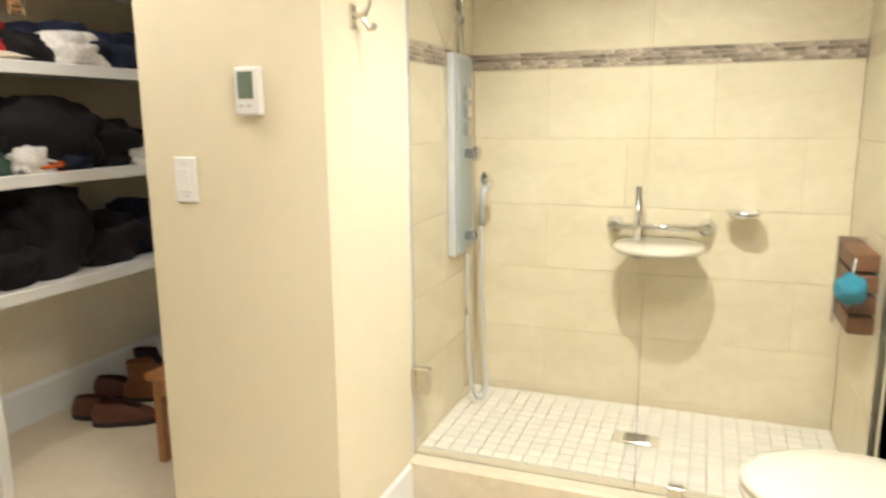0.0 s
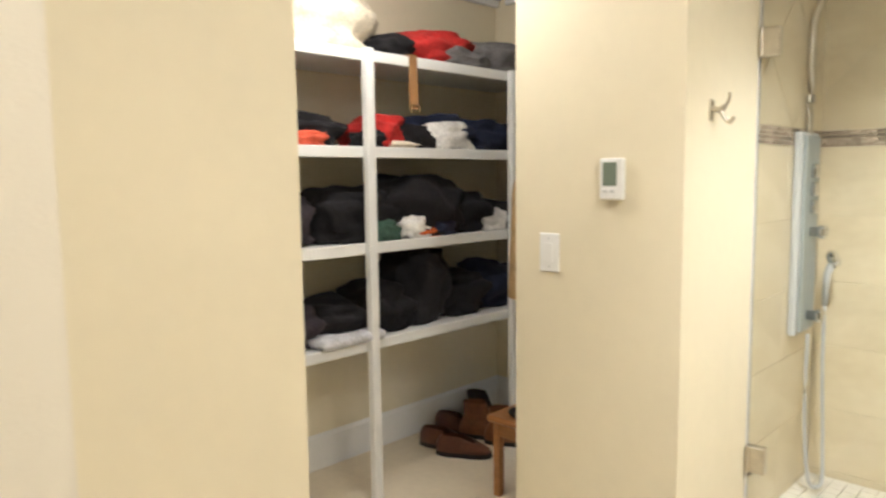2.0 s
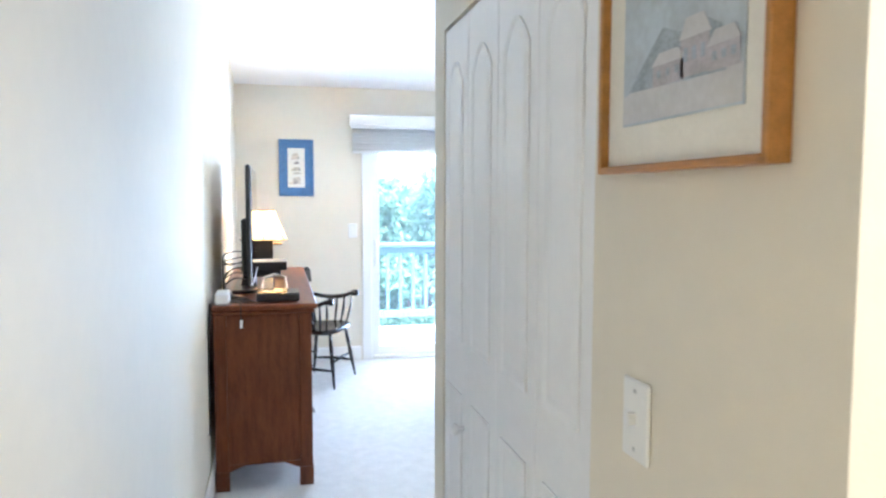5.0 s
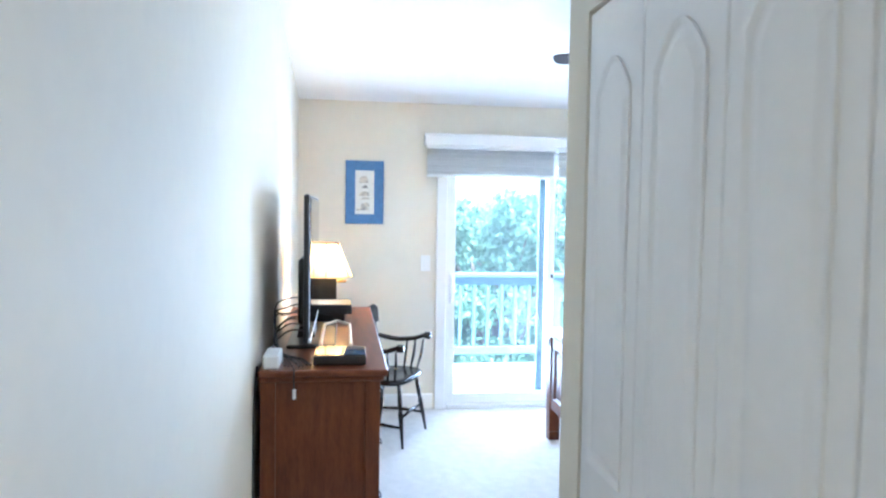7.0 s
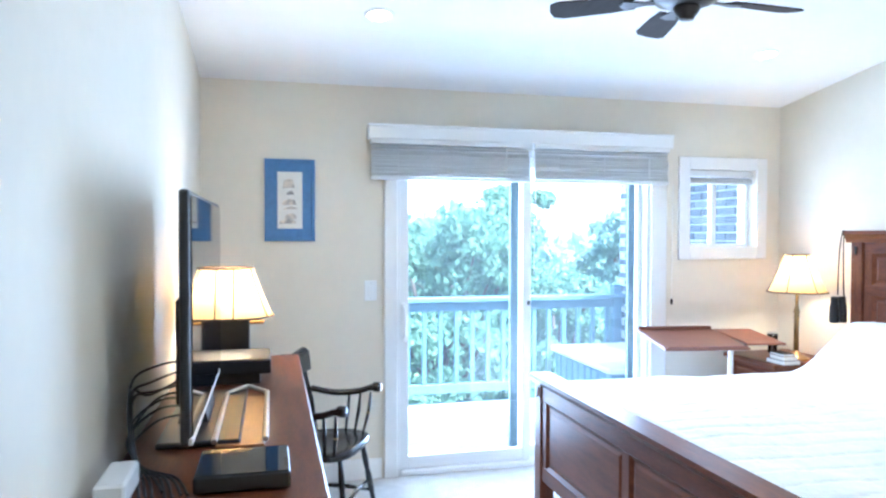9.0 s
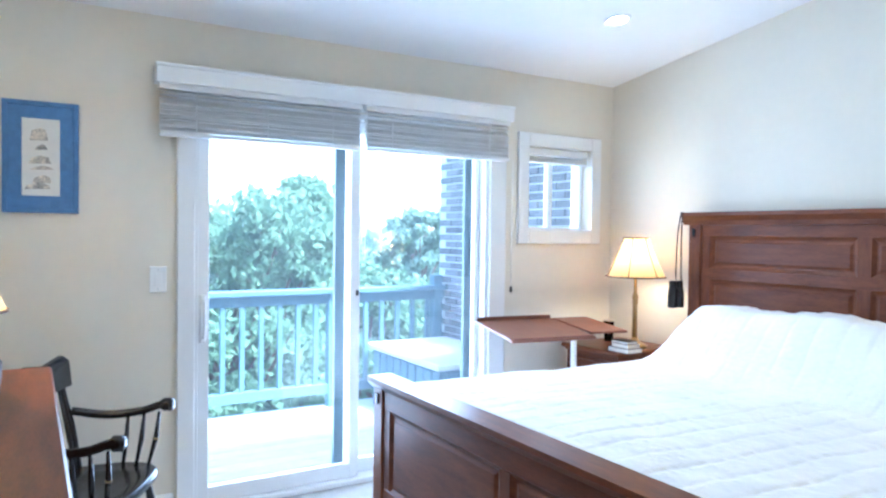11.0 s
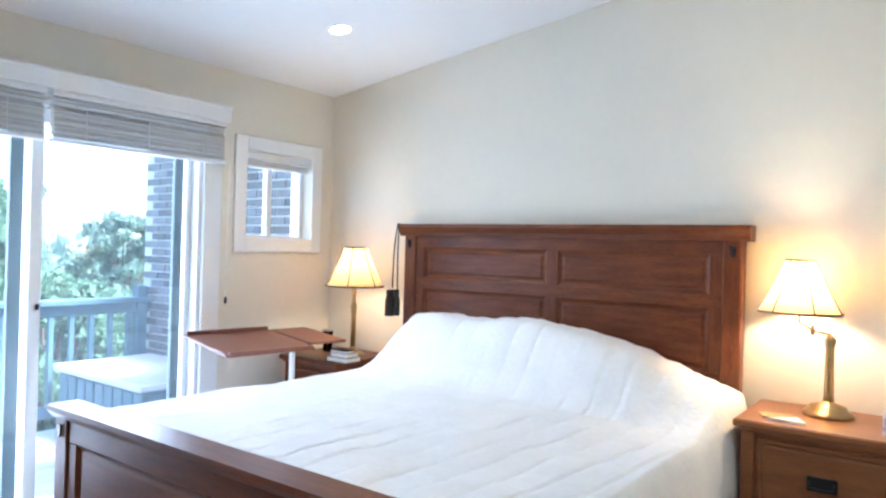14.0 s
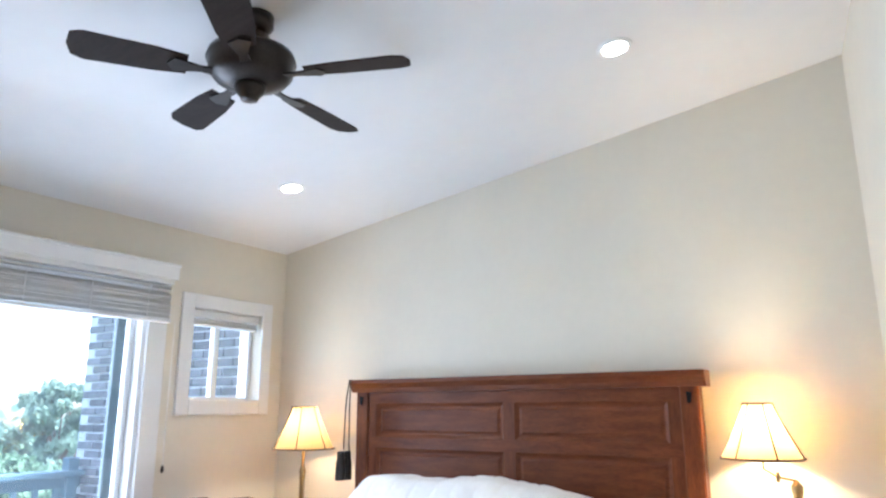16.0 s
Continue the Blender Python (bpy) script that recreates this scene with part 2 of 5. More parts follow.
def box(x0, x1, y0, y1, z0, z1, bev=0.0, bm=None, seg=1):
    one = bmesh.new()
    bmesh.ops.create_cube(one, size=1, matrix=Matrix.LocRotScale(((x0 + x1) / 2, (y0 + y1) / 2, (z0 + z1) / 2), None, (x1 - x0, y1 - y0, z1 - z0)))
    if bev:
        bmesh.ops.bevel(one, geom=list(one.edges), offset=bev, segments=seg, affect="EDGES", profile=0.5)
    return join(bm, one)


def join(bm, one):
    if bm is None:
        return one
    tmp = bpy.data.meshes.new("tmp")
    one.to_mesh(tmp)
    one.free()
    bm.from_mesh(tmp)
    bpy.data.meshes.remove(tmp)
    return bm


def lathe(profile, x=0, y=0, z=0, n=24, bm=None, m=None):
    one = bmesh.new()
    rings = []
    for r, h in profile:
        rings.append([one.verts.new((r * math.cos(2 * math.pi * i / n), r * math.sin(2 * math.pi * i / n), h)) for i in range(n)])
    for a, b in zip(rings, rings[1:]):
        for i in range(n):
            one.faces.new((a[i], a[(i + 1) % n], b[(i + 1) % n], b[i]))
    for ring, r in ((rings[0], profile[0][0]), (rings[-1], profile[-1][0])):
        if r > 1e-5:
            one.faces.new(ring)
    bmesh.ops.remove_doubles(one, verts=one.verts, dist=1e-5)
    one.transform(m or Matrix.Translation((x, y, z)))
    return join(bm, one)


def tube(points, radius, n=8, bm=None):
    one = bmesh.new()
    pts = [Vector(p) for p in points]
    rad = radius if isinstance(radius, (list, tuple)) else [radius] * len(pts)
    rings = []
    for i, p in enumerate(pts):
        d = (pts[min(i + 1, len(pts) - 1)] - pts[max(i - 1, 0)]).normalized()
        q = d.to_track_quat("Z", "Y")
        rings.append([one.verts.new(p + q @ Vector((rad[i] * math.cos(2 * math.pi * k / n), rad[i] * math.sin(2 * math.pi * k / n), 0))) for k in range(n)])
    for a, b in zip(rings, rings[1:]):
        for i in range(n):
            one.faces.new((a[i], a[(i + 1) % n], b[(i + 1) % n], b[i]))
    one.faces.new(rings[0])
    one.faces.new(rings[-1])
    return join(bm, one)


def curve_points(pts, n=6):
    out, P = [], [Vector(p) for p in pts]
    P = [P[0]] + P + [P[-1]]
    for i in range(1, len(P) - 2):
        for k in range(n):
            t = k / n
            a, b, c, d = P[i - 1], P[i], P[i + 1], P[i + 2]
            out.append(0.5 * (2 * b + (c - a) * t + (2 * a - 5 * b + 4 * c - d) * t * t + (3 * b - a - 3 * c + d) * t ** 3))
    out.append(P[-2])
    return out


def prism(outline, y0, y1, axis="y", bm=None):
    """A flat outline of (u, v), given depth from y0 to y1 along an axis."""
    one = bmesh.new()

    def at(u, v, d):
        return (u, d, v) if axis == "y" else (d, u, v) if axis == "x" else (u, v, d)

    a = [one.verts.new(at(u, v, y0)) for u, v in outline]
    b = [one.verts.new(at(u, v, y1)) for u, v in outline]
    one.faces.new(a)
    one.faces.new(b[::-1])
    for i in range(len(a)):
        j = (i + 1) % len(a)
        one.faces.new((a[i], a[j], b[j], b[i]))
    return join(bm, one)


def panel_in(parent, name, x0, x1, z0, z1, y, mat, out=-1, depth=0.012, rim=0.02, label=""):
    """A raised field with sloping sides on a face that looks along y."""
    bm = bmesh.new()
    o = [(x0, z0), (x1, z0), (x1, z1), (x0, z1)]
    i = [(x0 + rim, z0 + rim), (x1 - rim, z0 + rim), (x1 - rim, z1 - rim), (x0 + rim, z1 - rim)]
    i2 = [(x0 + 2 * rim, z0 + 2 * rim), (x1 - 2 * rim, z0 + 2 * rim), (x1 - 2 * rim, z1 - 2 * rim), (x0 + 2 * rim, z1 - 2 * rim)]
    rows = [[bm.verts.new((u, y + d, v)) for u, v in q] for q, d in ((o, -out * 0.004), (o, out * depth), (i, -out * 0.002), (i2, out * depth * 0.6))]
    for a, b in zip(rows, rows[1:]):
        for k in range(4):
            bm.faces.new((a[k], a[(k + 1) % 4], b[(k + 1) % 4], b[k]))
    bm.faces.new(rows[-1])
    bm.faces.new(rows[0][::-1])
    return part(name, bm, mat, parent, label)


# ---- large structure ----
XW, YN, YS = -6.364, 2.997, -0.892          # window wall, headboard wall, dresser wall
ART, TH, XT, XC = -0.03, 1.644, -0.853, -1.32


def ceil_z(x):
    return 2.402 + 0.144 * (x - XW)


setting("floor_carpet", box(XW - 0.2, -0.74, YS - 0.12, YN + 0.12, -0.1, 0.0), CARPET, "white cut-pile carpet")
setting("floor_bathroom", box(-0.74, 1.1, -0.95, 2.16, -0.1, -0.012), GROUT, "grout bed of the beige tile floor")
setting("floor_closet", box(-2.72, -0.9, 0.06, 3.1, -0.096, 0.004), CFLOOR, "pale tile floor of the closet")
# dresser wall
setting("wall_south", box(XW - 0.2, 1.2, YS - 0.12, YS, 0.0, 3.1), CREAM, "cream painted wall")
# headboard wall
setting("wall_north", box(XW - 0.2, -2.96, YN, YN + 0.12, 0.0, 3.1), CREAM, "cream painted wall behind the bed")
# window wall with its two openings
D0, D1, DT = 0.245, 1.99, 2.04
W0, W1, WZ0, WZ1 = 2.27, 2.81, 1.415, 1.96
bm = box(XW - 0.2, XW, YS, D0, 0.0, 2.6)
box(XW - 0.2, XW, D0, D1, DT, 2.6, bm=bm)
box(XW - 0.2, XW, D1, W0, 0.0, 2.6, bm=bm)
box(XW - 0.2, XW, W0, W1, 0.0, WZ0, bm=bm)
box(XW - 0.2, XW, W0, W1, WZ1, 2.6, bm=bm)
box(XW - 0.2, XW, W1, YN, 0.0, 2.6, bm=bm)
setting("wall_west", bm, CREAM, "cream painted wall with a glazed sliding door")
# slanted wall that closes the bedroom
bm = prism([(-2.965, YN), (-2.54, 0.054), (-2.42, 0.054), (-2.845, YN)], 0.0, 3.1, axis="z")
setting("wall_east", bm, CREAM, "cream painted wall")
# hall partition with a door opening
DX0, DX1, DTOP = -2.41, -1.30, 1.985
bm = box(-2.54, DX0, ART, 0.054, 0.0, 3.0)
box(DX0, DX1, ART, 0.054, DTOP, 3.0, bm=bm)
box(DX1, -0.741, ART, 0.054, 0.0, 3.0, bm=bm)
setting("wall_hall", bm, CREAM, "cream painted hall wall")
setting("wall_behind_door", box(-2.42, -1.43, 0.40, 0.46, 0.0, 2.4), CREAM, "closet back")
# closet walls
CJ = 0.726
bm = box(XC - 0.112, XC, 0.054, CJ, 0.0, 2.42)
box(XC - 0.112, XC, CJ, TH, 2.32, 2.42, bm=bm)
setting("wall_closet_front", bm, YELLOW, "pale yellow painted wall beside the closet opening")
setting("wall_thermostat", box(-1.432, XT, TH, TH + 0.1, 0.0, 2.42), YELLOW, "pale yellow painted wall")
setting("wall_hooks", box(XT - 0.1, XT, TH + 0.1, 2.154, 0.0, 2.42), YELLOW, "pale yellow painted wall")
setting("wall_closet_west", box(-2.74, -2.62, 0.35, 3.08, 0.0, 2.42), YELLOW, "pale yellow closet wall")
setting("wall_closet_north", box(-2.62, XT - 0.1, 2.96, 3.08, 0.0, 2.42), YELLOW, "pale yellow closet wall")
setting("wall_closet_south", box(-2.62, XC - 0.112, 0.25, 0.35, 0.0, 2.42), YELLOW, "pale yellow closet wall")
# bathroom
SX1, SY1, SF = 0.508, 2.815, 0.145
setting("wall_shower_left", box(XT - 0.1, XT - 0.003, 2.154, 2.93, 0.0, 2.42), GROUT, "grouted wall")
setting("wall_shower_back", box(XT, SX1, SY1 + 0.003, SY1 + 0.13, 0.0, 2.42), GROUT, "grouted wall")
setting("wall_shower_right", box(SX1 + 0.003, SX1 + 0.11, 2.154, 2.93, 0.0, 2.42), GROUT, "grouted wall")
setting("wall_bathroom_north", box(SX1, 1.2, 2.154, 2.26, 0.0, 2.42), YELLOW, "pale yellow painted wall")
setting("wall_bathroom_east", box(1.1, 1.2, YS, 2.154, 0.0, 2.42), YELLOW, "pale yellow painted wall")
setting("shower_floor", box(XT, SX1, 2.17, SY1, 0.0, SF - 0.008), GROUT, "shower pan")
# ceilings
bm = prism([(XW - 0.2, ceil_z(XW - 0.2)), (-2.3, ceil_z(-2.3)), (-2.3, ceil_z(-2.3) + 0.1), (XW - 0.2, ceil_z(XW - 0.2) + 0.1)], YS - 0.1, YN + 0.1, axis="y")
setting("ceiling_bedroom", bm, CEIL, "white sloping ceiling")
setting("ceiling_hall", box(-2.56, 1.2, YS - 0.1, 3.1, 2.42, 2.52), CEIL, "white flat ceiling")
setting("wall_over_hall", box(-2.54, -2.44, YS, ART, 2.42, 3.1), CREAM, "cream wall over the hall opening")

# baseboards, trims
BASE = [(0.0, 0.0), (0.0, 0.11), (0.006, 0.125), (0.014, 0.11), (0.016, 0.0)]


def baseboard(x0, y0, x1, y1, h=1.0):
    dx, dy = x1 - x0, y1 - y0
    ln = math.hypot(dx, dy)
    nx, ny = -dy / ln, dx / ln
    bm = bmesh.new()
    ends = []
    for px, py in ((x0, y0), (x1, y1)):
        ends.append([bm.verts.new((px + nx * d, py + ny * d, 0.004 + z * h)) for d, z in BASE])
    for i in range(len(BASE)):
        j = (i + 1) % len(BASE)
        bm.faces.new((ends[0][i], ends[0][j], ends[1][j], ends[1][i]))
    bm.faces.new(ends[0])
    bm.faces.new(ends[1][::-1])
    return setting("baseboard", bm, WHITE, "white painted baseboard")


baseboard(XW, YS, 1.1, YS)
baseboard(XW, YN, XW, 2.09)
baseboard(XW, 0.16, XW, YS)
baseboard(-2.97, YN, XW, YN)
baseboard(-2.62, 2.96, -2.62, 0.35, 1.35)
baseboard(XT, 2.15, XT, TH + 0.002)
baseboard(-1.432 + 0.02, TH, XT, TH)
baseboard(-1.44, 2.96, -2.62, 2.96, 1.35)


def trim(name, x0, x1, y0, y1, z0, z1, bev=0.006):
    return setting(name, box(x0, x1, y0, y1, z0, z1, bev), WHITE, "white painted moulding")


# crown in the closet
for a in (((-2.62, 0.35), (-2.62, 2.96)), ((-2.62, 2.96), (-1.3, 2.96))):
    (xa, ya), (xb, yb) = a
    if xa == xb:
        for k, (d, z) in enumerate(((0.03, 2.30), (0.055, 2.335), (0.085, 2.375))):
            trim("trim_crown", xa, xa + d, ya, yb, z, z + 0.045)
    else:
        for k, (d, z) in enumerate(((0.03, 2.30), (0.055, 2.335), (0.085, 2.375))):
            trim("trim_crown", xa + 0.09, xb, ya - d, ya, z, z + 0.045)


# ---- sliding door, window, blinds ----
def slider():
    t = tagged(new("door_1"), "white framed sliding glass door to the deck", "door", "", "structure")
    part("casing", box(XW, XW + 0.022, 0.172, D0 + 0.01, 0.0, 2.15, 0.005), WHITE, t)
    part("casing", box(XW, XW + 0.022, D1 - 0.01, 2.10, 0.0, 2.15, 0.005), WHITE, t)
    part("casing", box(XW + 0.001, XW + 0.021, 0.176, 2.096, 2.05, 2.15, 0.005), WHITE, t)
    part("jamb", box(XW - 0.14, XW - 0.002, D0, D0 + 0.03, 0.0, DT, 0.003), WHITE, t)
    part("jamb", box(XW - 0.14, XW - 0.002, D1 - 0.03, D1, 0.0, DT, 0.003), WHITE, t)
    part("head", box(XW - 0.14, XW - 0.002, D0 + 0.03, D1 - 0.03, DT - 0.03, DT, 0.003), WHITE, t)
    part("threshold", box(XW - 0.19, XW + 0.01, D0 + 0.03, D1 - 0.03, 0.0, 0.035, 0.006), WHITE, t, "white sill track")
    for k, (a, b, x) in enumerate(((D0 + 0.03, 1.14, XW - 0.06), (1.085, D1 - 0.03, XW - 0.11))):
        lf = part("leaf", box(x, x + 0.04, a, a + 0.055, 0.036, DT - 0.03, 0.004), WHITE, t)
        part("stile", box(x, x + 0.04, b - (0.055, 0.03)[k], b, 0.036, DT - 0.03, 0.004), WHITE, lf)
        part("rail", box(x + 0.001, x + 0.039, a + 0.055, b - 0.055, 0.036, 0.115, 0.004), WHITE, lf)
        part("rail", box(x + 0.001, x + 0.039, a + 0.055, b - 0.055, DT - 0.10, DT - 0.03, 0.004), WHITE, lf)
        g = part("pane", box(x + 0.017, x + 0.023, a + 0.05, b - (0.05, 0.025)[k], 0.11, DT - 0.09), GLASS, lf)
        g.visible_shadow = False
    h = part("handle", box(XW - 0.018, XW + 0.002, D0 + 0.037, D0 + 0.068, 0.84, 1.08, 0.006), WHITE, t, "white pull handle")
    part("grip", tube(curve_points([(XW + 0.0, D0 + 0.052, 0.87), (XW + 0.035, D0 + 0.052, 0.89), (XW + 0.035, D0 + 0.052, 1.03), (XW + 0.0, D0 + 0.052, 1.05)]), 0.009), WHITE, h)
    part("latch", box(XW - 0.02, XW - 0.008, 1.115, 1.13, 1.045, 1.075, 0.003), BLACK, t, "small black latch")
    part("screen_frame", box(XW - 0.18, XW - 0.15, 1.045, 1.112, 0.036, DT - 0.03, 0.003), TEALM, t, "dark teal metal edge of the insect screen")
    part("screen_frame", box(XW - 0.18, XW - 0.15, D1 - 0.085, D1 - 0.015, 0.036, DT - 0.03, 0.003), TEALM, t, "dark teal metal edge of the insect screen")


slider()


def small_window():
    t = tagged(new("window_1"), "small white framed window with a raised blind", "window", "", "structure")
    a0, a1, b0, b1 = 2.193, 2.885, 1.335, 2.037
    part("casing", box(XW, XW + 0.02, a0, W0 + 0.008, b0, b1, 0.004), WHITE, t)
    part("casing", box(XW, XW + 0.02, W1 - 0.008, a1, b0, b1, 0.004), WHITE, t)
    part("casing", box(XW + 0.001, XW + 0.019, W0 + 0.008, W1 - 0.008, WZ1 - 0.008, b1, 0.004), WHITE, t)
    part("window_sill", box(XW + 0.001, XW + 0.022, W0 + 0.008, W1 - 0.008, b0, WZ0 + 0.008, 0.004), WHITE, t)
    for y0, y1 in ((W0, W0 + 0.022), (W1 - 0.022, W1), (2.515, 2.55)):
        part("window_frame", box(XW - 0.135, XW - 0.085, y0, y1, WZ0, WZ1, 0.004), WHITE, t)
    for z0, z1 in ((WZ0, WZ0 + 0.025), (WZ1 - 0.035, WZ1)):
        part("window_frame", box(XW - 0.133, XW - 0.087, W0 + 0.022, W1 - 0.022, z0, z1, 0.004), WHITE, t)
    for y0, y1 in ((W0 + 0.018, 2.519), (2.546, W1 - 0.018)):
        g = part("pane", box(XW - 0.113, XW - 0.107, y0, y1, WZ0 + 0.02, WZ1 - 0.03), GLASS, t)
        g.visible_shadow = False


small_window()


def blind(name, y0, y1, ztop, zbot, x, label, slats, valance=True):
    t = thing(name, x, (y0 + y1) / 2, ztop, label, "blind", "window blinds")
    part("headrail", box(x + 0.004, x + 0.055, y0 + 0.005, y1 - 0.005, ztop - 0.05, ztop - 0.005, 0.003), WHITE, t)
    z = ztop - 0.06
    step = (z - zbot - 0.02) / slats
    for i in range(slats):
        zz = z - step * i
        lean = 0.5 + 0.25 * math.sin(i * 2.3)
        bm = box(-0.025, 0.025, y0 + 0.012, y1 - 0.012, -0.0015, 0.0015)
        bm.transform(Matrix.Translation((x + 0.032, 0, zz)) @ Matrix.Rotation(0.15 + 0.9 * lean * (1 if i > 2 else 0.3), 4, "Y"))
        part("slat", bm, BLIND, t)
    part("bottom_rail", box(x + 0.006, x + 0.056, y0 + 0.01, y1 - 0.01, zbot, zbot + 0.018, 0.004), BLIND, t)
    n = 3 if y1 - y0 > 0.7 else 2
    for i in range(n):
        y = y0 + (y1 - y0) * (i + 0.5) / n
        part("ladder_tape", box(x + 0.0575, x + 0.0595, y - 0.002, y + 0.002, zbot, ztop - 0.05), BLIND, t)
    return t


blind("venetian_blind", 0.075, 1.105, 2.10, 1.835, XW + 0.026, "white venetian blind, raised, over the sliding door", 12)
blind("venetian_blind", 1.12, 2.088, 2.10, 1.835, XW + 0.026, "white venetian blind, raised, over the sliding door", 12)
v = thing("valance", XW, 1.1, 2.1, "white wooden valance above the sliding door", "valance")
part("board", box(XW + 0.088, XW + 0.103, 0.066, 2.095, 2.075, 2.157, 0.004), WHITE, v)
part("lip", box(XW + 0.082, XW + 0.109, 0.062, 2.10, 2.148, 2.165, 0.004), WHITE, v)
for y in (0.066, 2.083):
    part("return", box(XW + 0.022, XW + 0.088, y, y + 0.012, 2.075, 2.157, 0.002), WHITE, v)
blind("window_blind", W0 + 0.012, W1 - 0.012, WZ1 - 0.006, 1.855, XW - 0.068, "short white blind gathered at the window's top", 4)
w = thing("blind_wand", XW + 0.05, 2.118, 1.05, "clear tilt cord with a small dark tassel", "blind cord")
part("cord", tube([(XW + 0.07, 2.112, 1.84), (XW + 0.06, 2.115, 1.4), (XW + 0.055, 2.118, 1.07)], 0.0022), WHITE, w)
part("tassel", lathe([(0.003, 0.03), (0.008, 0.02), (0.009, 0.0), (0.004, -0.012)], XW + 0.055, 2.118, 1.045, 10), BLACK, w)
w = thing("pull_cord", XW + 0.1, 1.112, 1.3, "thin white blind cords hanging at the middle", "blind cord")
for i, y in enumerate((1.105, 1.122)):
    part("cord", tube(curve_points([(XW + 0.09, y, 2.07), (XW + 0.092, y + 0.004, 1.8), (XW + 0.085, y - 0.02 + 0.02 * i, 1.6), (XW + 0.08, y, 1.35 - 0.1 * i)]), 0.002, 6), WHITE, w)


# ---- outside: deck, railing, brick wing, trees ----
DZ = -0.12
setting("ground", box(-300, XW - 0.2, -250, 250, -3.2, -3.0), GRASS, "grass far below the deck")
dk = tagged(part("deck", box(-8.62, XW - 0.2, -1.6, 2.95, DZ - 0.2, DZ - 0.03), RAILM), "weathered pale wooden deck", "deck", "", "structure")
for i in range(15):
    x = -8.60 + i * 0.136
    part("board", box(x, x + 0.13, -1.6, 2.95, DZ - 0.029, DZ, 0.003), DECK, dk)
for i in range(3):
    y = -1.5 + i * 2.2
    part("post", box(-8.55, -8.42, y, y + 0.13, -3.1, DZ - 0.2), RAILM, dk)
rl = thing("deck_railing", -8.5, 0.7, DZ, "grey-blue painted wooden deck railing", "railing")
part("top_rail", box(-8.58, -8.42, -1.6, 2.94, 0.862, 0.905, 0.006), RAILM, rl)
part("upper_rail", box(-8.52, -8.48, -1.6, 2.94, 0.775, 0.862, 0.004), RAILM, rl)
part("bottom_rail", box(-8.53, -8.47, -1.6, 2.94, 0.0, 0.085, 0.004), RAILM, rl)
for y in (-1.55, 1.82, 2.86):
    part("post", box(-8.545, -8.455, y - 0.045, y + 0.045, DZ, 0.862 if y < 2.5 else 1.0, 0.005), RAILM, rl)
for i in range(28):
    y = -1.45 + i * 0.156
    part("baluster", box(-8.519, -8.481, y - 0.019, y + 0.019, 0.085, 0.775, 0.003), RAILM, rl)
sb = thing("deck_box", -8.1, 2.45, DZ, "grey-blue slatted wooden storage box on the deck", "storage box")
part("body", box(-8.38, -7.22, 2.16, 2.90, DZ, 0.38, 0.006), RAILM, sb)
part("lid", box(-8.41, -7.19, 2.12, 2.92, 0.38, 0.43, 0.01), DECK, sb, "pale weathered lid")
for i in range(9):
    x = -8.33 + i * 0.128
    part("slat", box(x, x + 0.10, 2.145, 2.16, DZ + 0.03, 0.36, 0.003), RAILM, sb)
for i in range(5):
    y = 2.20 + i * 0.138
    part("slat", box(-7.22, -7.205, y, y + 0.11, DZ + 0.03, 0.36, 0.003), RAILM, sb)
bw = tagged(part("facade_wing", box(-8.62, XW - 0.2, 2.965, 3.2, -3.0, 3.0), MORTAR), "dark brick wing wall with pale mortar", "wall", "", "structure")


def clump_leaves(bm, centre, r, n, size, rnd):
    for _ in range(n):
        d = Vector((rnd.gauss(0, 1), rnd.gauss(0, 1), rnd.gauss(0, 1))).normalized() * r * rnd.uniform(0.45, 1.05)
        d.z *= 0.8
        p = Vector(centre) + d
        q = Euler((rnd.uniform(0, 6.3), rnd.uniform(0, 6.3), rnd.uniform(0, 6.3))).to_matrix()
        s = size * rnd.uniform(0.6, 1.4)
        vs = [bm.verts.new(p + q @ Vector(c) * s) for c in ((-0.5, 0, 0), (0, -0.32, 0.08), (0.5, 0, 0), (0, 0.32, 0.08))]
        bm.faces.new(vs)


def tree(x, y, z, height, spread, seed, leaf, mat, clumps=100, per=190):
    rnd = random.Random(seed)
    t = thing("tree", x, y, z, "leafy green broad-leaved tree beyond the deck", "tree", "trees beyond the deck")
    trunk = tube(curve_points([(x, y, z), (x + 0.1, y, z + height * 0.3), (x - 0.05, y + 0.1, z + height * 0.65)], 4), [0.16 - 0.012 * i for i in range(9)], 9)
    crown = bmesh.new()
    for i in range(clumps):
        a, h = rnd.uniform(0, 6.28), rnd.uniform(0.22, 1.0)
        w = spread * (0.35 + 0.75 * math.sin(min(1, h) * 2.7)) * rnd.uniform(0.2, 1.0)
        c = (x + w * math.cos(a), y + w * math.sin(a), z + height * h)
        clump_leaves(crown, c, spread * rnd.uniform(0.12, 0.26), per, leaf, rnd)
        if i % 3 == 0:
            tube([(x, y, z + height * 0.4 * h), ((x + c[0]) / 2, (y + c[1]) / 2, z + height * 0.7 * h), c], [0.06, 0.04, 0.012], 6, trunk)
    part("trunk", trunk, BARK, t)
    part("crown", crown, mat, t)


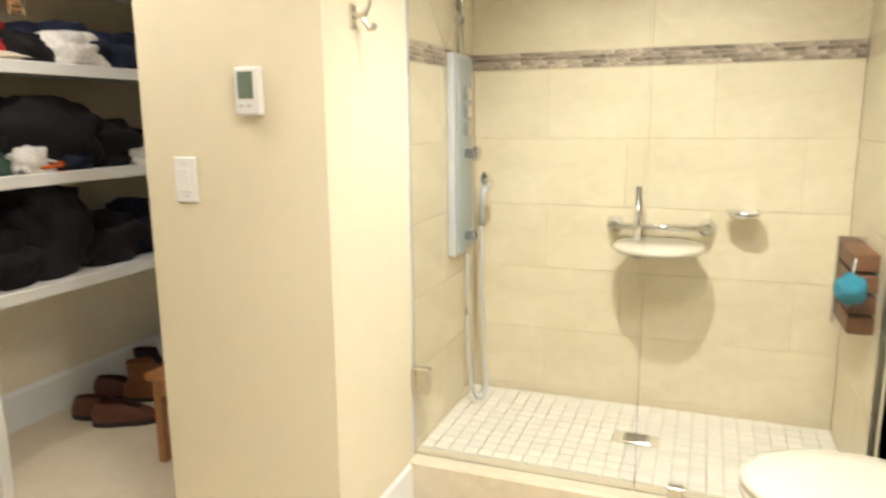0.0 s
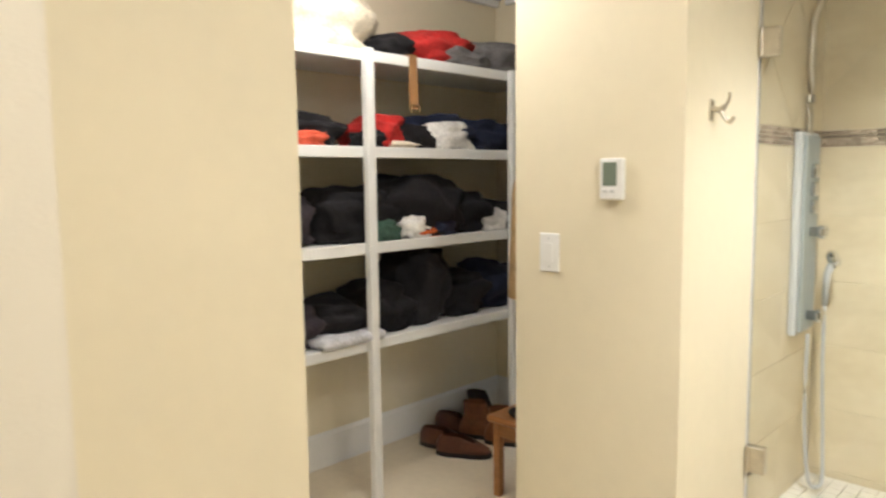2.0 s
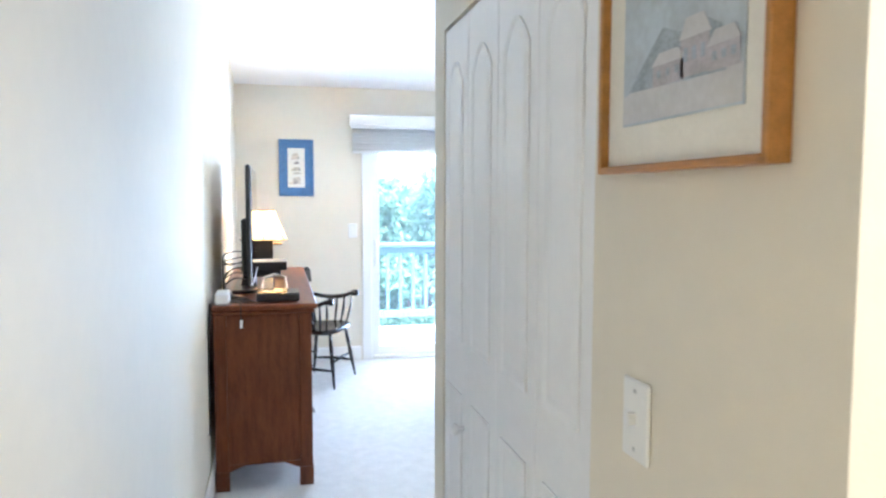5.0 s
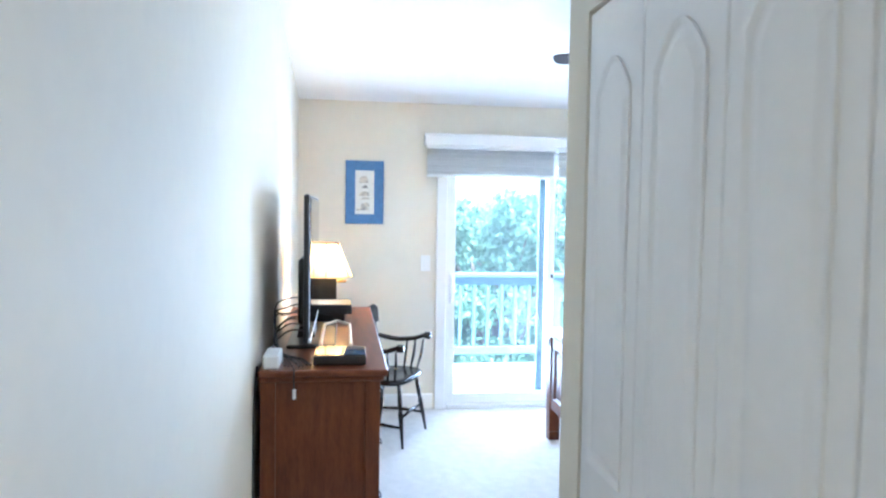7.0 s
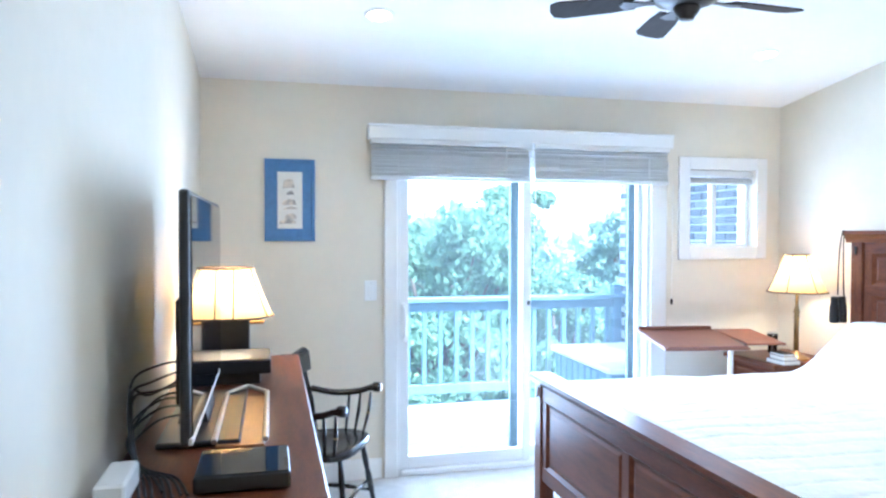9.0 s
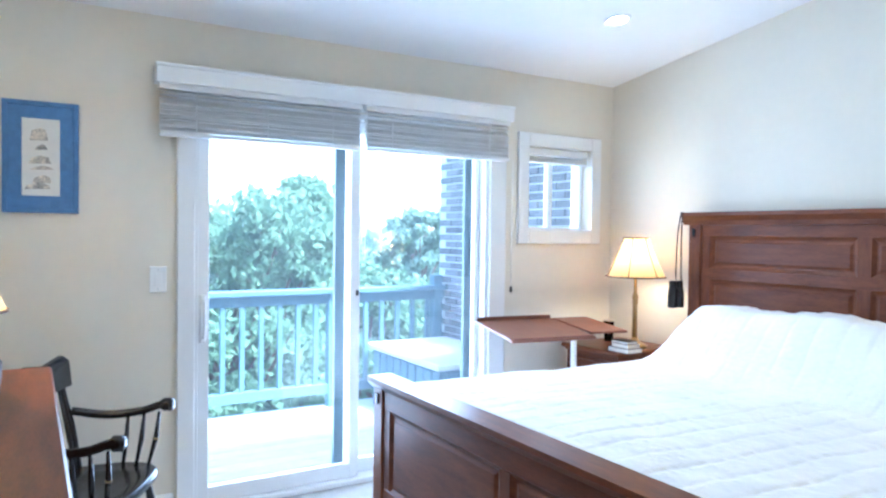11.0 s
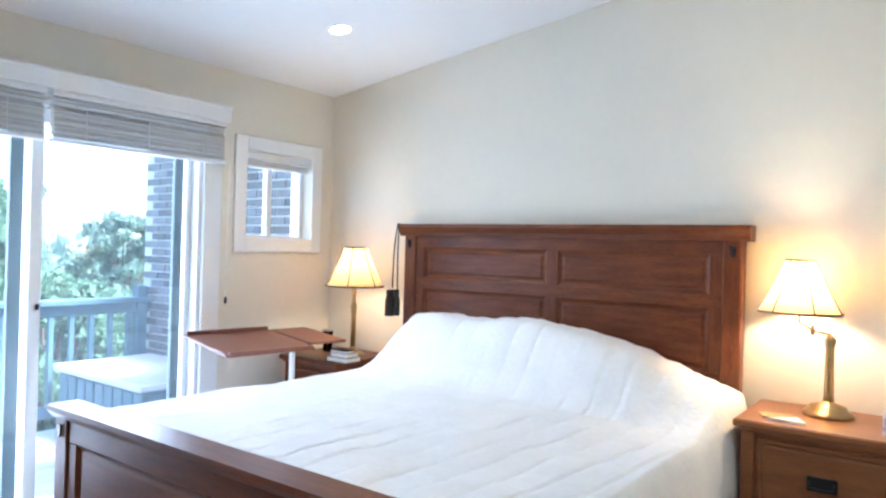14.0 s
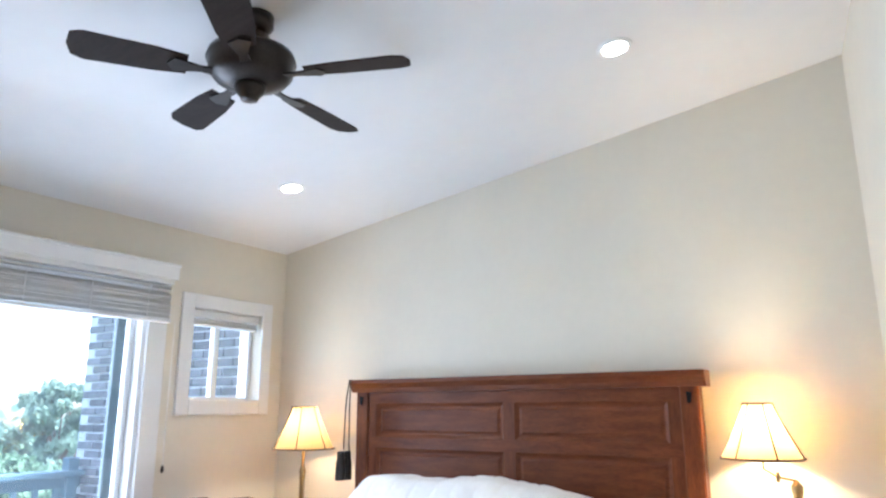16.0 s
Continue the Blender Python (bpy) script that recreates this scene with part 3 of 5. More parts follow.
tree(-13.5, 2.2, -3, 4.7, 2.0, 1, 0.13, LEAF)
tree(-14.0, 4.6, -3, 3.6, 1.8, 2, 0.13, LEAF)
tree(-12.5, 0.2, -3, 4.5, 1.8, 3, 0.13, LEAF)
tree(-18.0, 4.9, -3, 5.5, 1.5, 4, 0.155, LEAF)
tree(-15.5, 7.5, -3, 3.1, 2.2, 5, 0.14, LEAF)
tree(-17.0, 10.5, -3, 3.2, 2.4, 6, 0.155, LEAF)
tree(-16.0, -3.0, -3, 4.6, 2.6, 7, 0.155, LEAF)
tree(-30.0, 14.5, -3, 5.2, 1.9, 8, 0.26, HAZED_LEAF, 70, 150)
tree(-34.0, 21.0, -3, 4.4, 3.6, 9, 0.28, HAZED_LEAF, 70, 150)
tree(-33.0, 7.0, -3, 4.6, 3.4, 10, 0.28, HAZED_LEAF, 70, 150)
# far woods, in the leaf colour already paled for haze
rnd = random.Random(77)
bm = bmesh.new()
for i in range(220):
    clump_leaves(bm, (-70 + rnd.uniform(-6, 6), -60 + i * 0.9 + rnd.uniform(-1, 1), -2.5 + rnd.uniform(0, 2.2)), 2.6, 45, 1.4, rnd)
tagged(part("far_woods", bm, HAZED_LEAF), "distant green tree line, haze put into its pale colour", "woods", "", "stuff")


# ---- doors in the hall wall ----
def arch(x0, x1, z0, z1, rise, n=8):
    pts = [(x0, z0), (x1, z0), (x1, z1 - rise)]
    for i in range(1, n):
        t = i / n
        pts.append((x1 + (x0 - x1) * t, z1 - rise + rise * math.sin(math.pi * t)))
    return pts + [(x0, z1 - rise)]


def hall_door():
    t = tagged(new("door_2"), "white bifold closet door with arched raised panels, closed", "door", "", "structure")
    w = (DX1 - DX0 - 0.012) / 4
    for i in range(4):
        x0 = DX0 + 0.004 + i * (w + 0.001)
        lf = part("leaf", box(x0, x0 + w - 0.002, ART + 0.004, ART + 0.036, 0.012, DTOP - 0.008, 0.003), DOORW, t)
        for z0, z1, rise in ((0.14, 0.86, 0.0), (1.02, 1.86, 0.07)):
            o = arch(x0 + 0.05, x0 + w - 0.05, z0, z1, rise) if rise else [(x0 + 0.05, z0), (x0 + w - 0.05, z0), (x0 + w - 0.05, z1), (x0 + 0.05, z1)]
            cx, cz = x0 + w / 2, (z0 + z1) / 2
            bm = bmesh.new()
            rows = []
            for k, d in ((1.0, 0.003), (1.0, -0.005), (0.84, 0.001), (0.62, -0.004)):
                kz = 1 - (1 - k) * (w - 0.1) / (z1 - z0)
                rows.append([bm.verts.new((cx + (u - cx) * k, ART + 0.004 + d, cz + (q - cz) * kz)) for u, q in o])
            for a, b in zip(rows, rows[1:]):
                for m in range(len(o)):
                    bm.faces.new((a[m], a[(m + 1) % len(o)], b[(m + 1) % len(o)], b[m]))
            bm.faces.new(rows[-1])
            part("panel", bm, DOORW, lf)
        if i == 0:
            kx = x0 + w - 0.03
            part("knob", lathe([(0.008, 0.0), (0.008, 0.015), (0.017, 0.022), (0.019, 0.032), (0.012, 0.041), (0.0, 0.043)], n=14,
                               m=Matrix.Translation((kx, ART + 0.004, 0.765)) @ Matrix.Rotation(radians(90), 4, "X")), DOORW, lf, "round white knob", True)


hall_door()


# ---- bedroom things ----
def bed():
    t = thing("bed", -4.68, 1.9, 0, "cherry wood king bed with panelled headboard and footboard", "bed")
    x0, x1, yb = -5.612, -3.67, 2.955
    hb = part("headboard", box(x0 + 0.07, x1 - 0.07, yb - 0.045, yb - 0.005, 0.25, 1.45, 0.003), CHERRY, t)
    for a in (x0, x1 - 0.085):
        part("post", box(a, a + 0.085, yb - 0.07, yb, 0.0, 1.465, 0.006), CHERRYV, hb)
    part("cap", prism([(yb - 0.10, 1.532), (yb + 0.005, 1.532), (yb + 0.005, 1.46), (yb - 0.07, 1.46), (yb - 0.078, 1.485), (yb - 0.10, 1.512)], x0 - 0.035, x1 + 0.035, axis="x"), CHERRY, hb)
    part("rail", box(x0 + 0.085, x1 - 0.085, yb - 0.058, yb - 0.045, 1.395, 1.46, 0.003), CHERRY, hb)
    part("rail", box(x0 + 0.085, x1 - 0.085, yb - 0.058, yb - 0.045, 1.15, 1.215, 0.003), CHERRY, hb)
    part("rail", box(x0 + 0.085, x1 - 0.085, yb - 0.058, yb - 0.045, 0.78, 0.86, 0.003), CHERRY, hb)
    mid = -4.615
    part("stile", box(mid - 0.035, mid + 0.035, yb - 0.0575, yb - 0.045, 0.86, 1.405, 0.003), CHERRYV, hb)
    for a in (x0 + 0.085, x1 - 0.145):
        part("stile", box(a, a + 0.06, yb - 0.0575, yb - 0.045, 0.86, 1.405, 0.003), CHERRYV, hb)
    for a, b in ((x0 + 0.145, mid - 0.035), (mid + 0.035, x1 - 0.145)):
        panel_in(hb, "panel", a, b, 1.215, 1.395, yb - 0.045, CHERRY, -1, 0.010, 0.018)
        panel_in(hb, "panel", a, b, 0.86, 1.15, yb - 0.045, CHERRY, -1, 0.010, 0.018)
    for a in (x0 + 0.042, x1 - 0.042):
        part("ornament", prism([(a - 0.012, 1.44), (a + 0.012, 1.435), (a + 0.007, 1.39), (a - 0.007, 1.39)], yb - 0.078, yb - 0.069), BLACKW, hb)
    f0, f1, yf = -5.60, -3.64, 0.87
    fb = part("footboard", box(f0 + 0.06, f1 - 0.06, yf + 0.012, yf + 0.045, 0.22, 0.72, 0.003), CHERRY, t)
    for a in (f0, f1 - 0.085):
        part("post", box(a, a + 0.085, yf - 0.008, yf + 0.07, 0.06, 0.725, 0.005), CHERRYV, fb)
        part("foot", prism([(a + 0.01, 0.0), (a + 0.075, 0.0), (a + 0.085, 0.06), (a, 0.06)], yf - 0.006, yf + 0.068), CHERRYV, fb)
        part("ornament", prism([(a + 0.030, 0.70), (a + 0.055, 0.70), (a + 0.050, 0.655), (a + 0.035, 0.655)], yf - 0.016, yf - 0.007), BLACKW, fb)
    part("cap", prism([(yf - 0.032, 0.768), (yf + 0.085, 0.768), (yf + 0.085, 0.745), (yf + 0.072, 0.723), (yf - 0.012, 0.723), (yf - 0.032, 0.748)], f0 - 0.02, f1 + 0.02, axis="x"), CHERRY, fb)
    part("rail", box(f0 + 0.085, f1 - 0.085, yf, yf + 0.012, 0.64, 0.723, 0.003), CHERRY, fb)
    part("rail", box(f0 + 0.085, f1 - 0.085, yf, yf + 0.012, 0.22, 0.30, 0.003), CHERRY, fb)
    for a in (f0 + 0.085, -4.66, f1 - 0.145):
        part("stile", box(a, a + 0.06, yf + 0.0005, yf + 0.012, 0.30, 0.64, 0.003), CHERRYV, fb)
    panel_in(fb, "panel", f0 + 0.145, -4.66, 0.30, 0.64, yf + 0.012, CHERRY, -1, 0.010, 0.018)
    panel_in(fb, "panel", -4.60, f1 - 0.145, 0.30, 0.64, yf + 0.012, CHERRY, -1, 0.010, 0.018)
    for a in (f0 + 0.02, f1 - 0.05):
        part("side_rail", box(a, a + 0.03, yf + 0.07, yb - 0.07, 0.22, 0.40, 0.004), CHERRY, t)
    part("slat_base", box(f0 + 0.055, f1 - 0.055, yf + 0.08, yb - 0.08, 0.26, 0.31), OAK, t)
    m = thing("mattress", -4.62, 1.9, 0.31, "thick cream mattress on the bed", "mattress")
    part("body", box(f0 + 0.06, f1 - 0.06, yf + 0.09, yb - 0.075, 0.31, 0.66, 0.05, None, 3), SHEET, m)


def bedspread():
    t = thing("bedspread", -4.62, 1.9, 0.66, "white quilted bedspread drawn over the pillows", "bedspread")
    bm = bmesh.new()
    x0, x1, y0, y1 = -5.65, -3.585, 0.962, 2.868
    nx, ny = 260, 150
    grid = []
    for j in range(ny + 1):
        row = []
        for i in range(nx + 1):
            u, v = i / nx, j / ny
            x, y = x0 + (x1 - x0) * u, y0 + (y1 - y0) * v
            z = 0.722 + 0.03 * math.sin(math.pi * min(1.0, u + 0.1) ** 0.9) - 0.04 * max(0.0, 1 - u * 2.2) * (0.3 + 0.7 * v)
            # pillows under the cover
            s = min(1.0, max(0.0, (v - 0.66) / 0.16))
            s = s * s * (3 - 2 * s)
            a, b = min(1.0, max(0.0, (u - 0.05) / 0.17)), min(1.0, max(0.0, (u - 0.60) / 0.38))
            side = a * a * (3 - 2 * a) * (1 - 0.72 * b ** 1.6)
            z += 0.31 * s * side * (0.95 + 0.05 * math.cos(4 * math.pi * (u - 0.25)) ** 2) * (1 - 0.18 * max(0, (v - 0.88) / 0.12))
            # quilting furrows, creases
            q = (x + 0.05 * math.sin(y * 1.7) + 0.012 * noise.noise((x * 3, y * 4, 5.0))) / 0.115
            fx = abs(q % 1 - 0.5) * 2
            deep = 0.55 + 0.45 * noise.noise((math.floor(q) * 3.7, y * 1.3, 9.0))
            z -= (0.008 + 0.005 * s) * deep * max(0, (fx - 0.62) / 0.38) ** 1.6
            z += 0.0035 * noise.noise((x * 9, y * 34 + 3 * noise.noise((x * 5, y * 5, 0)), 3.0)) * fx
            z += 0.010 * noise.noise((x * 3.2, y * 3.2, 0.4)) + 0.006 * noise.noise((x * 9, y * 7, 2.0))
            z += 0.012 * s * noise.noise((x * 12, y * 3, 7.0))
            # sides hang down
            for e, w in ((u, 1), (1 - u, 1)):
                k = max(0.0, 1 - e / 0.035)
                z -= 0.42 * k ** 2.2
            kx = max(0.0, 1 - (1 - u) / 0.03) - max(0.0, 1 - u / 0.03)
            x += 0.02 * kx * noise.noise((y * 6, 0, 1.0))
            kv = max(0.0, 1 - v / 0.03)
            z -= 0.07 * kv ** 2
            row.append(bm.verts.new((x, y, z)))
        grid.append(row)
    for j in range(ny):
        for i in range(nx):
            bm.faces.new((grid[j][i], grid[j][i + 1], grid[j + 1][i + 1], grid[j + 1][i]))
    hems = [[row[-1].co.copy() for row in grid], [row[0].co.copy() for row in grid], [q.co.copy() for q in grid[0]]]
    ob = part("cover", bm, DUVET, t, "", True)
    for h in hems:
        part("hem", tube(h[::3], 0.006, 6), DUVET, t, "", True)
    mo = ob.modifiers.new("thickness", "SOLIDIFY")
    mo.thickness, mo.offset = 0.012, -1


bed()
bedspread()


def nightstand(x0, x1, y0, y1, h, wood, label):
    t = thing("nightstand", (x0 + x1) / 2, (y0 + y1) / 2, 0, label, "nightstand", "nightstands beside the bed")
    part("top", box(x0 - 0.025, x1 + 0.025, y0 - 0.03, y1, h - 0.03, h, 0.006), wood, t)
    part("body", box(x0 + 0.02, x1 - 0.02, y0 + 0.02, y1 - 0.01, 0.10, h - 0.045, 0.003), wood, t)
    part("moulding", box(x0 - 0.008, x1 + 0.008, y0 - 0.012, y1 - 0.005, h - 0.045, h - 0.03, 0.003), wood, t)
    for a in (x0, x1 - 0.05):
        for b in (y0, y1 - 0.06):
            part("leg", box(a, a + 0.05, b, b + 0.05, 0.0, h - 0.045, 0.004), wood, t)
    n = 2
    hh = (h - 0.20) / n
    for i in range(n):
        z = 0.13 + i * (hh + 0.012)
        d = part("drawer", box(x0 + 0.06, x1 - 0.06, y0 + 0.004, y0 + 0.02, z, z + hh - 0.01, 0.004), wood, t)
        panel_in(d, "drawer_field", x0 + 0.075, x1 - 0.075, z + 0.015, z + hh - 0.025, y0 + 0.004, wood, -1, 0.006, 0.008)
        cx = (x0 + x1) / 2
        hd = part("backplate", box(cx - 0.05, cx + 0.05, y0 - 0.008, y0 - 0.001, z + hh / 2 - 0.03, z + hh / 2 + 0.025, 0.003), BLACK, d, "square black backplate")
        part("pull", tube(curve_points([(cx - 0.038, y0 - 0.008, z + hh / 2 + 0.01), (cx - 0.034, y0 - 0.026, z + hh / 2 - 0.014), (cx + 0.034, y0 - 0.026, z + hh / 2 - 0.014), (cx + 0.038, y0 - 0.008, z + hh / 2 + 0.01)], 4), 0.004, 6), BLACK, d)
    return t


nightstand(-3.575, -3.00, 2.53, 2.985, 0.76, HONEY, "warm reddish-brown wooden nightstand with two drawers and black pulls")
nightstand(-6.22, -5.77, 2.50, 2.97, 0.715, CHERRY, "dark cherry nightstand beside the bed")


def shade_mesh(r0, r1, h, lobes=6, n=48):
    bm = bmesh.new()
    rings = []
    for k in range(9):
        f = k / 8
        r = r0 + (r1 - r0) * (f ** 1.15)
        row = []
        for i in range(n):
            a = 2 * math.pi * i / n
            lob = 1 + 0.03 * abs(math.sin(lobes * a / 2))
            row.append(bm.verts.new((r * lob * math.cos(a), r * lob * math.sin(a), h * (1 - f))))
        rings.append(row)
    for a, b in zip(rings, rings[1:]):
        for i in range(n):
            bm.faces.new((a[i], a[(i + 1) % n], b[(i + 1) % n], b[i]))
    return bm


def table_lamp(x, y, z, base_h, r0, r1, sh, label, style, power, dx=0.0):
    """dx: how far the shade hangs beside the stem on its swing arm."""
    t = thing("table_lamp", x, y, z, label, "lamp", "table lamps")
    if style == "column":
        part("base", lathe([(0.075, 0), (0.075, 0.012), (0.06, 0.022), (0.03, 0.035), (0.016, 0.06)], x, y, z, 24), BRASS, t, "", True)
        part("stem", lathe([(0.016, 0.05), (0.014, base_h * 0.6), (0.019, base_h * 0.63), (0.014, base_h * 0.66), (0.020, base_h * 0.7), (0.010, base_h * 0.78), (0.008, base_h + 0.03)], x, y, z, 16), BRASS, t, "", True)
    elif style == "swing":
        part("base", lathe([(0.095, 0), (0.095, 0.012), (0.088, 0.02), (0.07, 0.028), (0.066, 0.04), (0.03, 0.052), (0.022, 0.06)], x, y, z, 28), BRASS, t, "", True)
        part("stem", lathe([(0.022, 0.055), (0.019, 0.08), (0.017, base_h * 0.66), (0.021, base_h * 0.70), (0.023, base_h * 0.75), (0.012, base_h * 0.79), (0.0, base_h * 0.82)], x, y, z, 16), BRASS, t, "", True)
        part("arm", tube([(x, y, z + base_h * 0.80), (x + dx * 0.5, y - 0.05, z + base_h * 0.84), (x + dx, y, z + base_h * 0.90), (x + dx, y, z + base_h + 0.06)], 0.005, 8), BRASS, t)
        part("joint", lathe([(0.007, -0.02), (0.009, 0.0), (0.007, 0.02)], x + dx * 0.5, y - 0.05, z + base_h * 0.84, 10), BRASS, t)
        part("finial", lathe([(0.0, -0.055), (0.006, -0.045), (0.006, -0.03), (0.016, -0.01), (0.014, 0.02)], x + dx, y, z + base_h + 0.03, 12), BRASS, t)
    else:
        part("base", box(x - 0.075, x + 0.075, y - 0.075, y + 0.075, z, z + 0.02, 0.005), BLACK, t)
        part("stem", box(x - 0.062, x + 0.062, y - 0.062, y + 0.062, z + 0.02, z + base_h, 0.004), BLACK, t, "square black column")
        part("switch_rod", tube([(x + 0.0, y + 0.062, z + base_h - 0.03), (x + 0.0, y + 0.12, z + base_h - 0.03)], 0.009, 8), BRASS, t)
    sx = x + dx
    bm = shade_mesh(r0, r1, sh)
    bm.transform(Matrix.Translation((sx, y, z + base_h)))
    s = part("shade", bm, SHADE, t, "cream fabric shade with dark piping", True)
    for r, h in ((r0 * 1.015, sh), (r1 * 1.015, 0.0)):
        pts = [(sx + r * (1 + 0.03 * abs(math.sin(3 * a))) * math.cos(a), y + r * (1 + 0.03 * abs(math.sin(3 * a))) * math.sin(a), z + base_h + h) for a in (2 * math.pi * i / 48 for i in range(49))]
        part("piping", tube(pts, 0.005, 6), TRIMD, s)
    for i in range(6):
        a = 2 * math.pi * i / 6
        part("seam", tube([(sx + (r0 + (r1 - r0) * f ** 1.15 + 0.002) * math.cos(a), y + (r0 + (r1 - r0) * f ** 1.15 + 0.002) * math.sin(a), z + base_h + sh * (1 - f)) for f in (0, 0.125, 0.25, 0.5, 0.75, 1.0)], 0.0036, 5), TRIMD, s)
    part("harp", tube([(sx, y, z + base_h - 0.01), (sx, y, z + base_h + sh * 0.35)], 0.007, 8), BRASS, t)
    lamp("table_lamp_bulb", "POINT", pose(sx, y, z + base_h + sh * 0.5), power, BULB, 0.03)


table_lamp(-5.88, 2.74, 0.715, 0.43, 0.072, 0.170, 0.235, "brass column table lamp with a lit cream shade", "column", 1.35)
table_lamp(-3.312, 2.82, 0.76, 0.41, 0.055, 0.152, 0.215, "antique brass swing-arm table lamp with a lit shade", "swing", 3.0, -0.115)


def dresser():
    x0, x1, y0, y1, h = -5.50, -3.69, -0.872, -0.40, 0.93
    t = thing("dresser", -4.6, -0.63, 0, "reddish cherry wood dresser with a moulded top", "dresser")
    part("top", box(x0 - 0.03, x1 + 0.03, y0, y1 + 0.03, h - 0.028, h, 0.006), CHERRY, t)
    part("moulding", box(x0 - 0.014, x1 + 0.014, y0 + 0.001, y1 + 0.014, h - 0.05, h - 0.028, 0.006), CHERRY, t)
    part("body", box(x0 + 0.012, x1 - 0.012, y0 + 0.012, y1 - 0.012, 0.13, h - 0.05, 0.003), CHERRYV, t)
    for a in (x0, x1 - 0.06):
        for b in (y0 + 0.004, y1 - 0.06):
            part("leg", box(a, a + 0.06, b, b + 0.06, 0.06, h - 0.05, 0.004), CHERRYV, t)
            part("foot", prism([(a + 0.006, 0.0), (a + 0.054, 0.0), (a + 0.06, 0.06), (a + 0.066, 0.10), (a - 0.006, 0.10), (a, 0.06)], b - 0.004, b + 0.064), CHERRYV, t)
    part("apron", prism([(y0 + 0.06, 0.13), (y0 + 0.06, 0.09), (y0 + 0.14, 0.125), (y1 - 0.14, 0.125), (y1 - 0.06, 0.09), (y1 - 0.06, 0.13)], x1 - 0.03, x1 - 0.01, axis="x"), CHERRYV, t)
    for k in range(3):
        for r in range(3):
            a = x0 + 0.07 + k * 0.56
            z = 0.16 + r * 0.245
            d = part("drawer", box(a, a + 0.545, y1 - 0.012, y1 + 0.004, z, z + 0.235, 0.004), CHERRY, t)
            part("pull", tube(curve_points([(a + 0.24, y1 + 0.004, z + 0.13), (a + 0.245, y1 + 0.024, z + 0.115), (a + 0.30, y1 + 0.024, z + 0.115), (a + 0.305, y1 + 0.004, z + 0.13)], 4), 0.004, 6), BLACK, d)


dresser()
DRT = 0.93
table_lamp(-5.25, -0.65, DRT, 0.225, 0.076, 0.155, 0.205, "square black table lamp with a lit cream shade", "block", 2.0)


def television():
    t = thing("television", -4.42, -0.735, DRT, "thin black flat-screen television on a pedestal", "television")
    x0, x1, z0, z1, y = -4.93, -3.93, 0.985, 1.62, -0.69
    part("body", box(x0, x1, y - 0.026, y, z0, z1, 0.009, None, 2), BLACK, t)
    part("screen", box(x0 + 0.018, x1 - 0.018, y, y + 0.004, z0 + 0.02, z1 - 0.015), SCREEN, t)
    part("bezel", box(x0 + 0.001, x1 - 0.001, y - 0.006, y + 0.005, z0 + 0.002, z0 + 0.02, 0.002), GREY, t, "silver lower edge")
    part("back_box", box(x0 + 0.2, x1 - 0.2, y - 0.06, y - 0.024, z0 + 0.05, z0 + 0.35, 0.01), BLACK, t)
    part("neck", prism([(y - 0.05, 1.06), (y - 0.015, 1.06), (y + 0.01, DRT + 0.018), (y - 0.075, DRT + 0.018)], -4.55, -4.30, axis="x"), BLACK, t)
    part("stand", box(-4.75, -4.10, y - 0.11, y + 0.11, DRT, DRT + 0.018, 0.007, None, 2), BLACK, t)


television()
k = thing("media_player", -3.80, -0.555, DRT, "flat glossy black media box at the dresser's end", "media player")
part("case", box(-3.93, -3.735, -0.665, -0.455, DRT + 0.004, DRT + 0.042, 0.004), BLACK, k)
part("lid", box(-3.927, -3.738, -0.662, -0.458, DRT + 0.042, DRT + 0.045), SCREEN, k, "glossy dark lid")
for a in (-3.91, -3.76):
    part("foot", lathe([(0.008, 0), (0.008, 0.004)], a, -0.6, DRT, 8), BLACK, k)
k = thing("router", -3.76, -0.82, DRT, "small white plastic box with cables", "router")
part("case", box(-3.86, -3.69, -0.858, -0.795, DRT, DRT + 0.055, 0.006), WHITE, k)
k = thing("cable_box", -5.0, -0.60, DRT, "black flat cable box on a small stand before the lamp", "cable box")
part("case", box(-5.13, -4.86, -0.78, -0.50, DRT + 0.045, DRT + 0.10, 0.005), BLACK, k)
part("stand", box(-5.10, -4.90, -0.74, -0.54, DRT, DRT + 0.045, 0.004), BLACK, k)
k = thing("tray", -4.35, -0.56, DRT, "shallow wooden tray with a silver wire frame", "tray")
part("base", box(-4.66, -4.08, -0.645, -0.515, DRT, DRT + 0.008, 0.003), OAK, k)
for a in (-0.647, -0.513):
    part("rim", tube([(-4.66, a, DRT + 0.02), (-4.08, a, DRT + 0.02)], 0.008, 8), NICKEL, k)
part("rim", tube([(-4.66, -0.647, DRT + 0.02), (-4.70, -0.58, DRT + 0.035), (-4.66, -0.513, DRT + 0.02)], 0.008, 8), NICKEL, k)
k = thing("cable_bundle", -4.0, -0.80, DRT, "tangle of black cables hanging behind the television", "cables")
rnd = random.Random(5)
for i in range(8):
    z = 0.99 + 0.022 * i
    a, b = rnd.uniform(-0.03, 0.03), rnd.uniform(-0.02, 0.04)
    part("cable", tube(curve_points([(-4.25, -0.73, z), (-4.10 + a, -0.80 + b * 0.5, z + b), (-4.0 - a, -0.84, z - 0.02 + a), (-3.93 + b, -0.815, DRT + 0.03 + 0.5 * b), (-3.86, -0.80 + 0.012 * i, DRT + 0.006), (-3.74 + a, -0.775 + 0.014 * i, DRT + 0.006)]), 0.0035, 6), BLACK, k)
